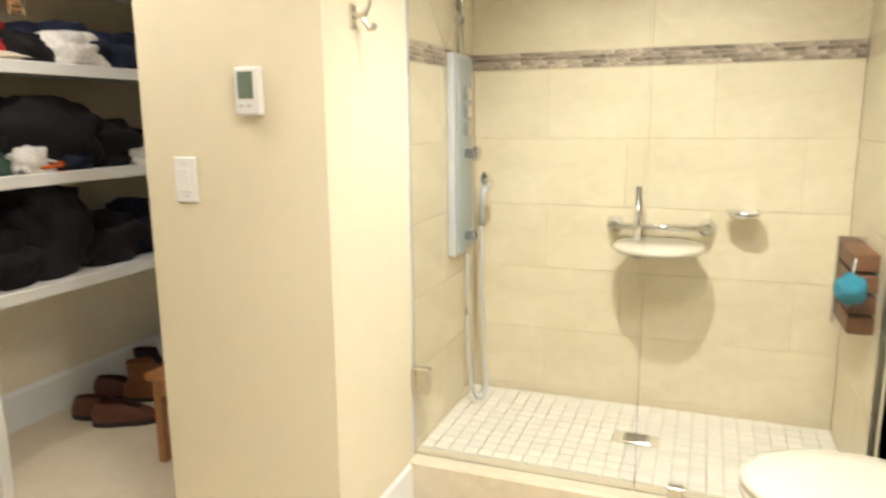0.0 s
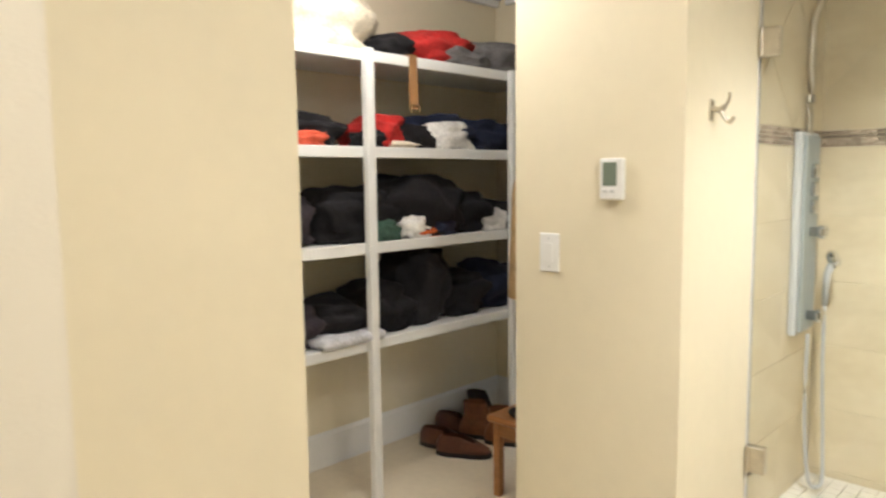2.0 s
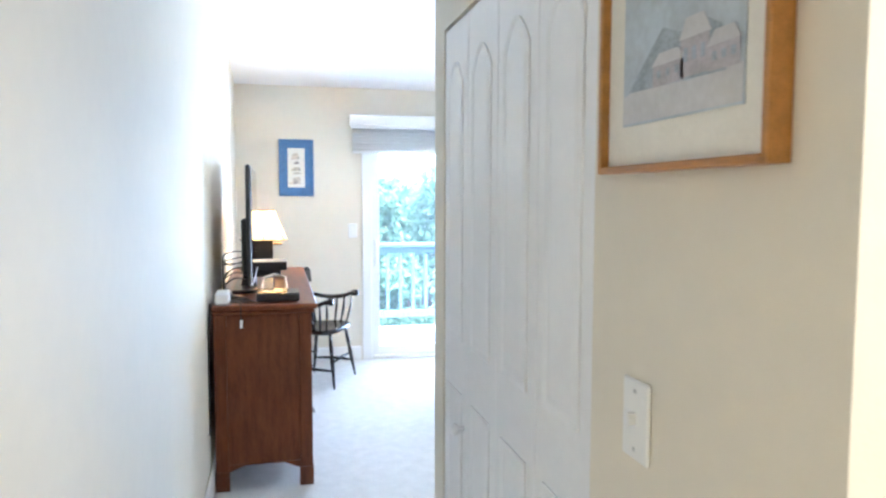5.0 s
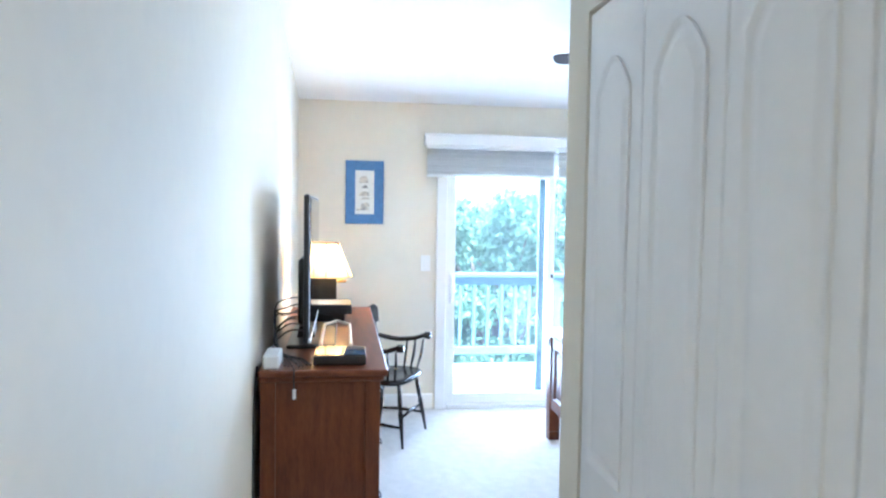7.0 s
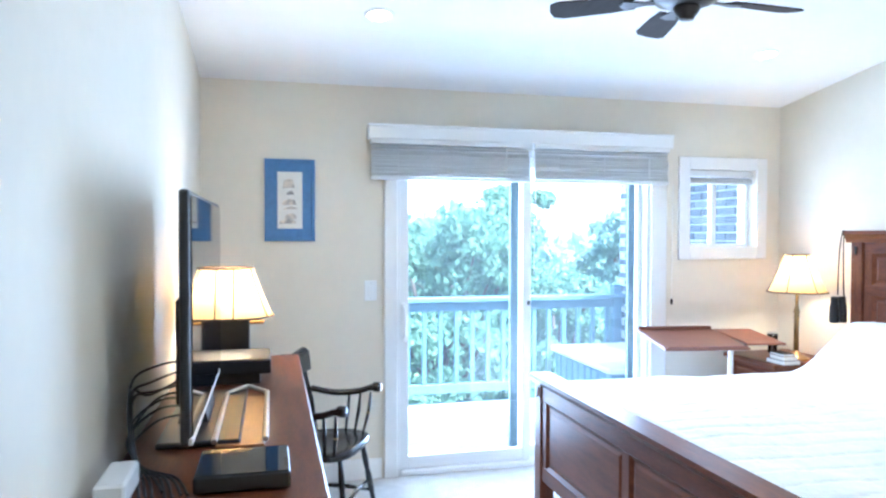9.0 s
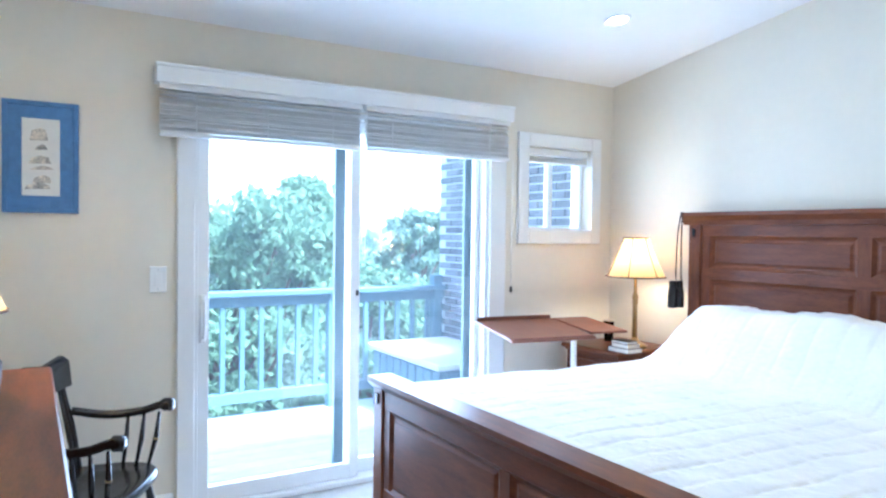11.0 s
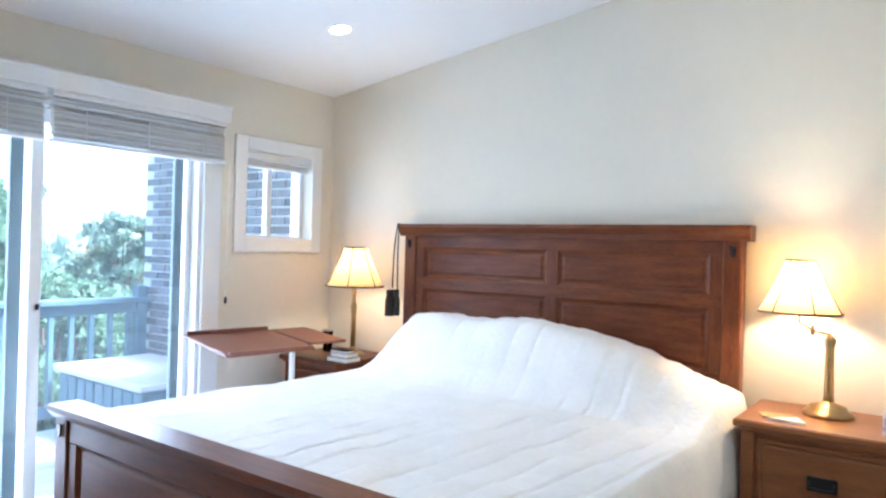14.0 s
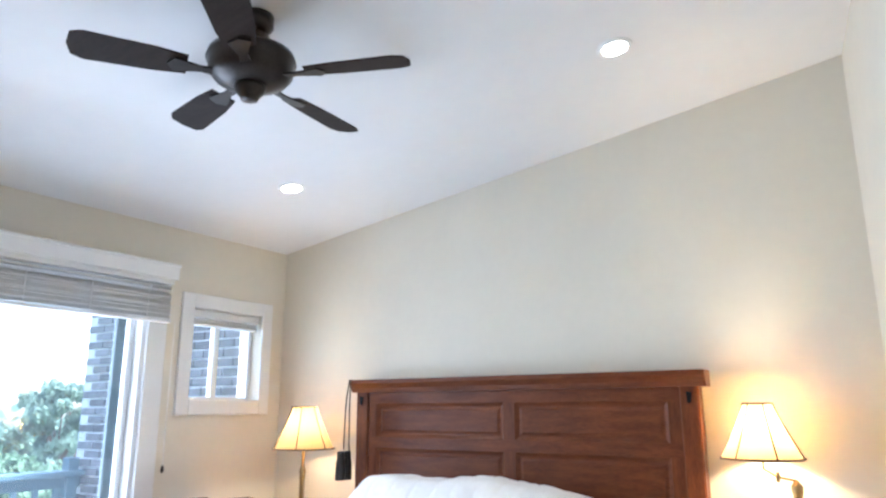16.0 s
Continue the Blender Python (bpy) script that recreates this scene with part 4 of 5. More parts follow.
part("cable", tube(curve_points([(-3.70, -0.74, DRT + 0.008), (-3.655, -0.735, DRT + 0.004), (-3.650, -0.735, 0.88), (-3.652, -0.733, 0.86)]), 0.003, 6), BLACK, k)
part("plug", box(-3.658, -3.646, -0.740, -0.727, 0.822, 0.862, 0.003), WHITE, k, "white cable end")
part("cable", tube(curve_points([(-3.75, -0.884, 0.93), (-3.66, -0.886, 0.75), (-3.64, -0.886, 0.36), (-3.58, -0.884, 0.33)]), 0.004, 6), BLACK, k)


def chair():
    t = thing("armchair", -5.66, -0.04, 0, "black lacquered spindle-back wooden armchair", "chair", "", 0)
    W = t.matrix_basis = pose(-5.72, -0.215, 0, 0, 0, 64) @ Matrix.Diagonal((0.80, 1.0, 1.0, 1.0))

    def put(name, bm, mat=BLACKW, label="", smooth=True, parent=None):
        ob = part(name, bm, mat, None, label, smooth)
        ob.parent = parent or t
        return ob

    # local: +x is the sitter's front, y across
    seat = bmesh.new()
    n = 28
    rows = []
    for k, (s, z) in enumerate(((0.90, 0.405), (1.0, 0.415), (1.0, 0.435), (0.94, 0.445), (0.6, 0.432), (0.0, 0.425))):
        row = []
        for i in range(n):
            a = 2 * math.pi * i / n
            cx, cy = math.cos(a), math.sin(a)
            ex = abs(cx) ** 0.6 * (1 if cx > 0 else -1) * 0.225
            ey = abs(cy) ** 0.6 * (1 if cy > 0 else -1) * (0.25 if cx > 0 else 0.23)
            row.append(seat.verts.new((ex * s, ey * s, z)))
        rows.append(row)
    for a, b in zip(rows, rows[1:]):
        for i in range(n):
            seat.faces.new((a[i], a[(i + 1) % n], b[(i + 1) % n], b[i]))
    seat.faces.new(rows[0])
    bmesh.ops.remove_doubles(seat, verts=seat.verts, dist=1e-5)
    put("seat", seat)
    for sx, sy in ((1, 1), (1, -1), (-1, 1), (-1, -1)):
        a, b = Vector((0.15 * sx, 0.16 * sy, 0.42)), Vector((0.225 * sx, 0.23 * sy, 0.0))
        pts = [a.lerp(b, f) for f in (0, 0.15, 0.3, 0.4, 0.5, 0.7, 0.9, 1)]
        put("leg", tube(pts, [0.012, 0.016, 0.02, 0.015, 0.021, 0.017, 0.012, 0.010], 10))
    for sy in (1, -1):
        put("stretcher", tube([(0.205, 0.205 * sy, 0.13), (0, 0.205 * sy, 0.14), (-0.205, 0.205 * sy, 0.13)], [0.008, 0.013, 0.008], 8))
    put("stretcher", tube([(0.19, -0.195, 0.19), (0.19, 0, 0.2), (0.19, 0.195, 0.19)], [0.008, 0.013, 0.008], 8))
    put("stretcher", tube([(-0.2, -0.2, 0.19), (-0.2, 0, 0.2), (-0.2, 0.2, 0.19)], [0.008, 0.012, 0.008], 8))
    for i in range(6):
        y = -0.17 + i * 0.068
        put("spindle", tube([(-0.19, y, 0.435), (-0.235, y * 1.05, 0.60), (-0.29, y * 1.1, 0.79)], [0.008, 0.011, 0.007], 8))
    for sy in (1, -1):
        put("back_post", tube([(-0.19, 0.205 * sy, 0.43), (-0.235, 0.215 * sy, 0.6), (-0.275, 0.222 * sy, 0.72), (-0.305, 0.23 * sy, 0.83)], [0.013, 0.018, 0.014, 0.012], 10))
    outline = [(-0.27, 0.80), (0.27, 0.80), (0.275, 0.90), (0.24, 0.925), (0.12, 0.905), (0.0, 0.925), (-0.12, 0.905), (-0.24, 0.925), (-0.275, 0.90)]
    bmc = prism([(a, b - 0.045) for a, b in outline], -0.012, 0.012, axis="x")
    for vtx in bmc.verts:
        vtx.co.x += -0.30 - 0.18 * (vtx.co.z - 0.815) + 0.35 * vtx.co.y ** 2 - 0.01
    put("crest_rail", bmc, BLACKW, "", False)
    for sy in (1, -1):
        pts = curve_points([(-0.235, 0.22 * sy, 0.66), (-0.08, 0.255 * sy, 0.635), (0.08, 0.27 * sy, 0.645), (0.18, 0.27 * sy, 0.67), (0.245, 0.268 * sy, 0.672)], 5)
        m = len(pts)
        put("arm", tube(pts, [0.017 + (0.010 if i > m - 6 else 0) - (0.008 if i == m - 1 else 0) for i in range(m)], 10))
        for xx in (0.02, 0.10, 0.175):
            put("arm_spindle", tube([(xx * 0.8, 0.215 * sy, 0.435), (xx * 0.95, 0.245 * sy, 0.54), (xx, 0.268 * sy, 0.645)], [0.008, 0.013, 0.007], 8))
            if xx == 0.175:
                put("gilt_ring", tube([(xx * 0.945, 0.244 * sy, 0.535), (xx * 0.95, 0.245 * sy, 0.541)], 0.0145, 10), BRASS)


chair()


def picture(name, axis_pos, a0, a1, z0, z1, face, label, frame_mat, frame_w, mat_w, depth):
    """face 'x+': hangs on a wall x = axis_pos looking to +x; 'y-': on y = axis_pos looking to -y."""
    t = thing(name, 0, 0, 0, label, "picture")

    def pl(u0, u1, v0, v1, d0, d1, bev=0.0):
        if face == "x+":
            return box(axis_pos + d0, axis_pos + d1, u0, u1, v0, v1, bev)
        return box(u0, u1, axis_pos - d1, axis_pos - d0, v0, v1, bev)

    for u0, u1, v0, v1 in ((a0, a0 + frame_w, z0, z1), (a1 - frame_w, a1, z0, z1), (a0 + frame_w, a1 - frame_w, z0, z0 + frame_w), (a0 + frame_w, a1 - frame_w, z1 - frame_w, z1)):
        part("frame", pl(u0, u1, v0, v1, 0.0, depth, 0.002), frame_mat, t)
    part("mat_board", pl(a0 + frame_w, a1 - frame_w, z0 + frame_w, z1 - frame_w, 0.0, depth * 0.55), BLUE if name == "framed_drawing" else PAPER, t)
    return t, pl


t, pl = picture("framed_drawing", XW, -0.536, -0.244, 1.462, 1.947, "x+", "ink sketches on paper in a blue mat and frame", BLUE, 0.02, 0.06, 0.02)
part("sheet", pl(-0.462, -0.318, 1.537, 1.872, 0.011, 0.0125), PAPER, t, "white sheet")
rnd = random.Random(3)
for zc, wd, hh in ((1.80, 0.07, 0.05), (1.745, 0.05, 0.02), (1.69, 0.085, 0.03), (1.655, 0.09, 0.012), (1.605, 0.075, 0.03), (1.575, 0.10, 0.022)):
    yc = -0.39 + rnd.uniform(-0.015, 0.015)
    part("sketch", prism([(yc - wd / 2, zc - hh / 2), (yc + wd / 2, zc - hh / 2 + 0.004), (yc + wd / 2 - 0.01, zc + hh / 2), (yc + 0.005, zc + hh / 2 + 0.008), (yc - wd / 2 + 0.008, zc + hh / 2 - 0.005)], XW + 0.0126, XW + 0.0132, axis="x"), SKETCH, t)
t, pl = picture("framed_print", ART, -1.228, -0.832, 1.488, 1.83, "y-", "pale winter house print in a golden oak frame", GOLD, 0.011, 0.07, 0.032)
part("print", pl(-1.168, -0.888, 1.557, 1.765, 0.018, 0.0195), PSKY, t, "blue-grey winter scene")
part("snow", prism([(-1.166, 1.56), (-0.89, 1.56), (-0.89, 1.605), (-1.0, 1.60), (-1.1, 1.615), (-1.166, 1.60)], ART - 0.0201, ART - 0.0196), PSNOW, t)
part("tree_line", prism([(-1.15, 1.605), (-0.92, 1.60), (-0.93, 1.655), (-0.97, 1.675), (-1.0, 1.66), (-1.06, 1.68), (-1.11, 1.64)], ART - 0.0206, ART - 0.0202), PTREE, t)
for u, wd, zb, hw, rf in ((-1.045, 0.075, 1.603, 0.028, 0.016), (-0.985, 0.062, 1.605, 0.048, 0.026), (-0.925, 0.06, 1.603, 0.03, 0.018)):
    h = part("house", prism([(u - wd / 2, zb), (u + wd / 2, zb), (u + wd / 2, zb + hw), (u - wd / 2, zb + hw)], ART - 0.0211, ART - 0.0207), PHOUSE, t)
    part("roof", prism([(u - wd * 0.56, zb + hw), (u + wd * 0.56, zb + hw), (u + wd * 0.3, zb + hw + rf), (u - wd * 0.3, zb + hw + rf)], ART - 0.0213, ART - 0.0208), PSNOW, h)
    for k in range(3):
        c = u - wd * 0.3 + k * wd * 0.3
        part("window", prism([(c - 0.004, zb + hw * 0.4), (c + 0.004, zb + hw * 0.4), (c + 0.004, zb + hw * 0.75), (c - 0.004, zb + hw * 0.75)], ART - 0.0215, ART - 0.0210), PTREE, h)


# overbed tray table on its stand
t = thing("tray_table", -6.05, 2.15, 0, "brown wooden reading tray table on a white metal stand", "tray table")
m = pose(-6.03, 2.08, 0.835, 0, 5.7, -9)


def local(bm, mm):
    bm.transform(mm)
    return bm


TR = material("reddish_brown_tray", (0.20, 0.075, 0.045), 0.4, spread=0.12, scale=6, stretch=(1, 6, 6))
part("tray_leaf", local(box(-0.25, 0.25, -0.265, 0.265, 0.0, 0.014, 0.004), m), TR, t)
for u0, u1, v0, v1, top in ((-0.25, -0.236, -0.25, 0.25, 0.034), (0.236, 0.252, -0.25, 0.25, 0.026), (0.10, 0.236, -0.268, -0.256, 0.02)):
    part("lip", local(box(u0, u1, v0, v1, 0.012, top, 0.003), m), TR, t)
m2 = pose(-6.03, 2.505, 0.838, 0, 4, -9)
part("side_leaf", local(box(-0.22, 0.22, -0.125, 0.125, 0.0, 0.014, 0.004), m2), TR, t)
part("hinge", local(box(0.02, 0.21, -0.15, -0.118, -0.012, 0.006, 0.003), m2), BLACK, t)
part("post", tube([(-5.93, 2.30, 0.03), (-5.93, 2.30, 0.822)], 0.017, 12), WHITE, t)
part("clamp", lathe([(0.026, -0.03), (0.03, 0.0), (0.026, 0.03)], -5.93, 2.30, 0.56, 14), BLACK, t)
part("knob", lathe([(0.008, 0.0), (0.008, 0.04), (0.026, 0.045), (0.026, 0.06), (0.0, 0.062)], n=12, m=Matrix.Translation((-5.93, 2.29, 0.56)) @ Matrix.Rotation(radians(-100), 4, "Y")), BLACK, t)
part("base", box(-6.22, -5.88, 2.27, 2.33, 0.0, 0.03, 0.008), WHITE, t)
part("base", box(-6.24, -6.18, 2.10, 2.49, 0.0, 0.029, 0.008), WHITE, t)

# small things on the nightstands, binoculars
t = thing("binoculars", -5.615, 2.84, 1.0, "black binoculars hanging by a strap from the headboard", "binoculars")
part("strap", tube(curve_points([(-5.637, 2.85, 1.535), (-5.660, 2.85, 1.40), (-5.670, 2.852, 1.2), (-5.672, 2.855, 1.14)]), 0.004, 6), BLACK, t)
part("strap", tube(curve_points([(-5.630, 2.855, 1.535), (-5.650, 2.87, 1.42), (-5.657, 2.88, 1.2), (-5.657, 2.885, 1.13)]), 0.004, 6), BLACK, t)
for dy in (0.0, 0.055):
    part("barrel", lathe([(0.018, 0.09), (0.022, 0.085), (0.021, 0.05), (0.027, 0.03), (0.029, -0.06), (0.026, -0.068)], -5.672, 2.83 + dy, 1.04, 16), BLACK, t, "", True)
part("bridge", box(-5.685, -5.659, 2.835, 2.88, 1.04, 1.09, 0.005), BLACK, t)
t = thing("drinking_glass", -6.10, 2.78, 0.715, "clear empty drinking glass", "glass")
part("bowl", lathe([(0.028, 0.0), (0.034, 0.13), (0.031, 0.13), (0.026, 0.008), (0.0, 0.008)], -6.12, 2.76, 0.715, 20), CLEARP, t, "", True)
t = thing("coaster_dish", -6.12, 2.76, 0.85, "dark rim lid on the glass", "lid")
part("rim", lathe([(0.036, 0.0), (0.038, 0.004), (0.036, 0.008), (0.0, 0.008)], -6.12, 2.76, 0.845, 20), NICKEL, t)
for i, (a, b, c, d, h, mt) in enumerate(((-5.86, -5.70, 2.50, 2.62, 0.028, "grey"), (-5.84, -5.71, 2.51, 2.61, 0.022, "cream"), (-5.845, -5.72, 2.515, 2.60, 0.016, "black"))):
    z = 0.715 + sum((0.028, 0.022, 0.016)[:i])
    t = thing("book", (a + b) / 2, (c + d) / 2, z, "closed book in a stack on the nightstand", "book", "books on the nightstand")
    part("cover", box(a, b, c, d, z, z + 0.003), CL[mt], t)
    part("pages", box(a + 0.003, b - 0.003, c + 0.003, d - 0.003, z + 0.003, z + h - 0.003), PAPER, t)
    part("cover", box(a, b, c, d, z + h - 0.003, z + h), CL[mt], t)
t = thing("notepad", -3.45, 2.70, 0.76, "small tan card lying on the nightstand", "card")
part("card", local(box(-0.06, 0.06, -0.04, 0.04, 0, 0.004), pose(-3.47, 2.66, 0.7605, 0, 0, 20)), CL["tan"], t)
t = thing("paper_note", -3.42, 2.60, 0.74, "folded white paper on the nightstand", "paper")
part("sheet", local(prism([(-0.07, -0.03), (0.07, -0.01), (0.02, 0.05)], 0.0, 0.010, axis="z"), pose(-3.42, 2.585, 0.761, 4, 0, -10)), PAPER, t)
t = thing("tissue_box", -3.05, 2.66, 0.76, "lilac flowered tissue box", "tissue box")
part("box_body", box(-3.11, -3.0, 2.60, 2.72, 0.76, 0.845, 0.004), material("lilac_print", (0.42, 0.30, 0.42), 0.8, spread=0.6, scale=40, colour2=(0.7, 0.6, 0.62)), t)
t = thing("greeting_card", -3.05, 2.78, 0.76, "grey card standing on the nightstand", "card")
part("card", box(-3.09, -3.0, 2.775, 2.785, 0.76, 0.895), CL["grey"], t)


# ---- ceiling fan and downlights ----
def fan():
    x, y, zb = -4.6, 1.105, 2.38
    zc = ceil_z(x)
    t = thing("ceiling_fan", x, y, zc, "dark bronze ceiling fan with five walnut blades", "ceiling fan")
    part("canopy", lathe([(0.065, zc + 0.01), (0.065, zc - 0.03), (0.045, zc - 0.05), (0.02, zc - 0.055)], x, y, 0, 24), BRONZE, t, "", True)
    part("downrod", tube([(x, y, zc), (x, y, zb + 0.15)], 0.014, 10), BRONZE, t)
    part("collar", lathe([(0.055, zb + 0.21), (0.055, zb + 0.14)], x, y, 0, 20), BRONZE, t, "", True)
    part("motor", lathe([(0.06, zb + 0.165), (0.14, zb + 0.14), (0.148, zb + 0.115), (0.138, zb + 0.10), (0.138, zb + 0.075), (0.118, zb + 0.05), (0.064, zb + 0.03)], x, y, 0, 32), BRONZE, t, "", True)
    part("switch_cup", lathe([(0.052, zb + 0.03), (0.052, zb + 0.02), (0.045, zb + 0.005), (0.03, zb - 0.012), (0.028, zb - 0.02), (0.0, zb - 0.022)], x, y, 0, 24), BRONZE, t, "", True)
    for i in range(5):
        a = radians(22 + 72 * i)
        mm = Matrix.Translation((x, y, zb + 0.065)) @ Matrix.Rotation(a, 4, "Z")
        b = part("blade", local(prism([(0.20, -0.045), (0.30, -0.058), (0.50, -0.066), (0.535, -0.05), (0.545, 0.0), (0.535, 0.05), (0.50, 0.066), (0.30, 0.058), (0.20, 0.045)], -0.003, 0.003, axis="z"), mm @ Matrix.Rotation(radians(12), 4, "X")), FANW, t)
        part("bracket", local(prism([(0.09, -0.02), (0.16, -0.014), (0.24, -0.035), (0.26, 0.0), (0.24, 0.035), (0.16, 0.014), (0.09, 0.02)], -0.010, -0.004, axis="z"), mm @ Matrix.Rotation(radians(9), 4, "X")), BRONZE, b)


fan()
for x, y in ((-5.53, 2.21), (-3.72, 2.19), (-5.41, 0.0), (-3.72, 0.0)):
    z = ceil_z(x)
    t = thing("downlight", x, y, z, "lit round recessed ceiling light with white rim", "ceiling light", "ceiling lights")
    mm = Matrix.Translation((x, y, z)) @ Matrix.Rotation(-math.atan(0.144), 4, "Y")
    part("rim", lathe([(0.052, 0.0), (0.052, -0.006), (0.068, -0.007), (0.072, 0.0)], n=28, m=mm), WHITE, t)
    part("lens", lathe([(0.052, -0.002), (0.052, -0.004), (0.0, -0.004)], n=28, m=mm), BULBM, t, "glowing lens")


def wall_switch(x, y, z, face, label, knob="rocker"):
    t = thing("light_switch", x, y, z, label, "switch", "wall switches")

    def pl(u0, u1, v0, v1, d0, d1, b=0.0):
        if face == "y-":
            return box(x + u0, x + u1, y - d1, y - d0, z + v0, z + v1, b)
        return box(x + d0, x + d1, y + u0, y + u1, z + v0, z + v1, b)

    part("plate", pl(-0.038, 0.038, -0.062, 0.062, 0, 0.007, 0.003), WHITE, t)
    if knob == "rocker":
        part("rocker", pl(-0.015, 0.015, -0.03, 0.03, 0.007, 0.010, 0.001), WHITE, t)
    else:
        part("toggle", pl(-0.005, 0.005, -0.006, 0.012, 0.007, 0.020, 0.001), WHITE, t)
    for v in (-0.045, 0.045):
        part("screw", pl(-0.003, 0.003, v - 0.003, v + 0.003, 0.007, 0.0082), GREY, t)


wall_switch(-1.137, ART, 1.115, "y-", "white toggle light switch on the hall wall", "toggle")
wall_switch(-1.293, TH, 1.113, "y-", "white light switch below the thermostat")
wall_switch(XW, 0.09, 1.16, "x+", "white switch plate beside the sliding door")


# ---- bathroom and closet things ----
t = thing("thermostat", -1.065, TH, 1.343, "white wall thermostat with a grey display", "thermostat")
part("case", box(-1.103, -1.027, TH - 0.024, TH, 1.283, 1.404, 0.006, None, 2), WHITE, t)
part("display", box(-1.090, -1.045, TH - 0.0255, TH - 0.0235, 1.325, 1.392), LCD, t, "grey-green display")
for i in range(2):
    part("button", box(-1.088 + i * 0.022, -1.074 + i * 0.022, TH - 0.0265, TH - 0.0235, 1.305, 1.312, 0.001), GREY, t)


def wall_hook(x, y, z):
    t = thing("wall_hook", x, y, z, "brushed nickel double coat hook", "hook", "coat hooks")
    part("plate", box(x, x + 0.006, y - 0.016, y + 0.016, z - 0.03, z + 0.03, 0.003), NICKEL, t)
    part("upper_hook", tube(curve_points([(x + 0.004, y, z + 0.005), (x + 0.03, y, z + 0.0), (x + 0.05, y, z + 0.02), (x + 0.054, y, z + 0.045)]), [0.008] * 10 + [0.005] * 9, 8), NICKEL, t, "", True)
    part("lower_hook", tube(curve_points([(x + 0.028, y, z), (x + 0.042, y, z - 0.025), (x + 0.057, y, z - 0.036), (x + 0.068, y, z - 0.022)]), 0.006, 8), NICKEL, t, "", True)


wall_hook(XT, 1.80, 1.535)
wall_hook(XC, 0.467, 1.79)


def bath_fixtures():
    t = thing("grab_bar", -0.12, SY1, 0.86, "chrome grab bar on the shower wall", "grab bar")
    part("bar", tube([(-0.283, SY1 - 0.055, 0.865), (0.047, SY1 - 0.055, 0.87)], 0.013, 12), CHROME, t, "", True)
    for x in (-0.283, 0.047):
        part("flange", lathe([(0.032, 0), (0.032, 0.008), (0.022, 0.02), (0.017, 0.06), (0.0, 0.062)], n=18, m=Matrix.Translation((x, SY1, 0.867)) @ Matrix.Rotation(radians(90), 4, "X")), CHROME, t, "", True)
    t = thing("folding_seat", -0.11, SY1, 0.83, "round white fold-down shower seat below the bar", "shower seat")
    part("seat", lathe([(0.0, 0.0), (0.15, 0.0), (0.165, 0.012), (0.15, 0.024), (0.0, 0.02)], -0.11, SY1 - 0.17, 0.802, 30), CERAMIC, t, "", True)
    part("bracket", box(-0.21, -0.01, SY1 - 0.05, SY1, 0.77, 0.812, 0.004), CHROME, t)
    t = thing("squeegee_bar", -0.185, SY1, 0.9, "upright chrome bar by the seat", "bar")
    part("bar", tube([(-0.19, SY1 - 0.10, 0.755), (-0.19, SY1 - 0.10, 1.02)], 0.013, 12), CHROME, t, "", True)
    part("mount", tube([(-0.19, SY1 - 0.10, 0.866), (-0.19, SY1 - 0.04, 0.866)], 0.009, 8), CHROME, t)
    t = thing("soap_dish", 0.165, SY1, 0.92, "chrome and glass soap dish", "soap dish")
    part("arm", tube([(0.165, SY1, 0.92), (0.165, SY1 - 0.06, 0.92)], 0.014, 10), CHROME, t)
    part("dish", lathe([(0.0, 0.0), (0.045, 0.002), (0.062, 0.022), (0.058, 0.022), (0.042, 0.008), (0.0, 0.006)], 0.165, SY1 - 0.085, 0.918, 20), CHROME, t, "", True)
    t = thing("shower_tower", XT, 2.59, 1.1, "grey metal shower tower panel with jets and hand shower", "shower panel")
    x = XT + 0.03
    part("body", box(XT, x, 2.50, 2.68, 0.76, 1.50, 0.008, None, 2), GREY, t)
    part("front", box(x, x + 0.012, 2.515, 2.665, 0.775, 1.485, 0.004), TOWER, t)
    for z in (1.36, 1.295, 1.23):
        part("jet", lathe([(0.026, 0), (0.026, 0.014), (0.018, 0.02), (0.0, 0.02)], n=16, m=Matrix.Translation((x + 0.012, 2.59, z)) @ Matrix.Rotation(radians(90), 4, "Y")), CHROME, t, "", True)
    for z in (1.14, 0.83):
        part("valve", lathe([(0.018, 0), (0.018, 0.03), (0.026, 0.032), (0.026, 0.05), (0.0, 0.052)], n=16, m=Matrix.Translation((x + 0.012, 2.59, z)) @ Matrix.Rotation(radians(90), 4, "Y")), CHROME, t, "", True)
        part("lever", tube([(x + 0.05, 2.59, z), (x + 0.055, 2.65, z + 0.005)], 0.006, 8), CHROME, t)
    part("riser", tube(curve_points([(XT + 0.02, 2.60, 1.49), (XT + 0.02, 2.60, 1.75), (XT + 0.03, 2.60, 1.92), (XT + 0.10, 2.60, 2.05), (XT + 0.22, 2.60, 2.10)]), 0.013, 10), NICKEL, t, "", True)
    part("shower_head", lathe([(0.01, 0.03), (0.03, 0.02), (0.09, 0.006), (0.09, 0.0), (0.0, 0.0)], XT + 0.24, 2.60, 2.05, 24), CHROME, t, "", True)
    part("riser_joint", lathe([(0.017, -0.015), (0.019, 0.0), (0.017, 0.015)], XT + 0.02, 2.60, 1.62, 12), CHROME, t)
    h = part("hand_shower", tube([(x + 0.05, 2.66, 0.86), (x + 0.055, 2.66, 0.98), (x + 0.075, 2.66, 1.03)], [0.010, 0.013, 0.016], 10), GREY, t, "grey hand shower", True)
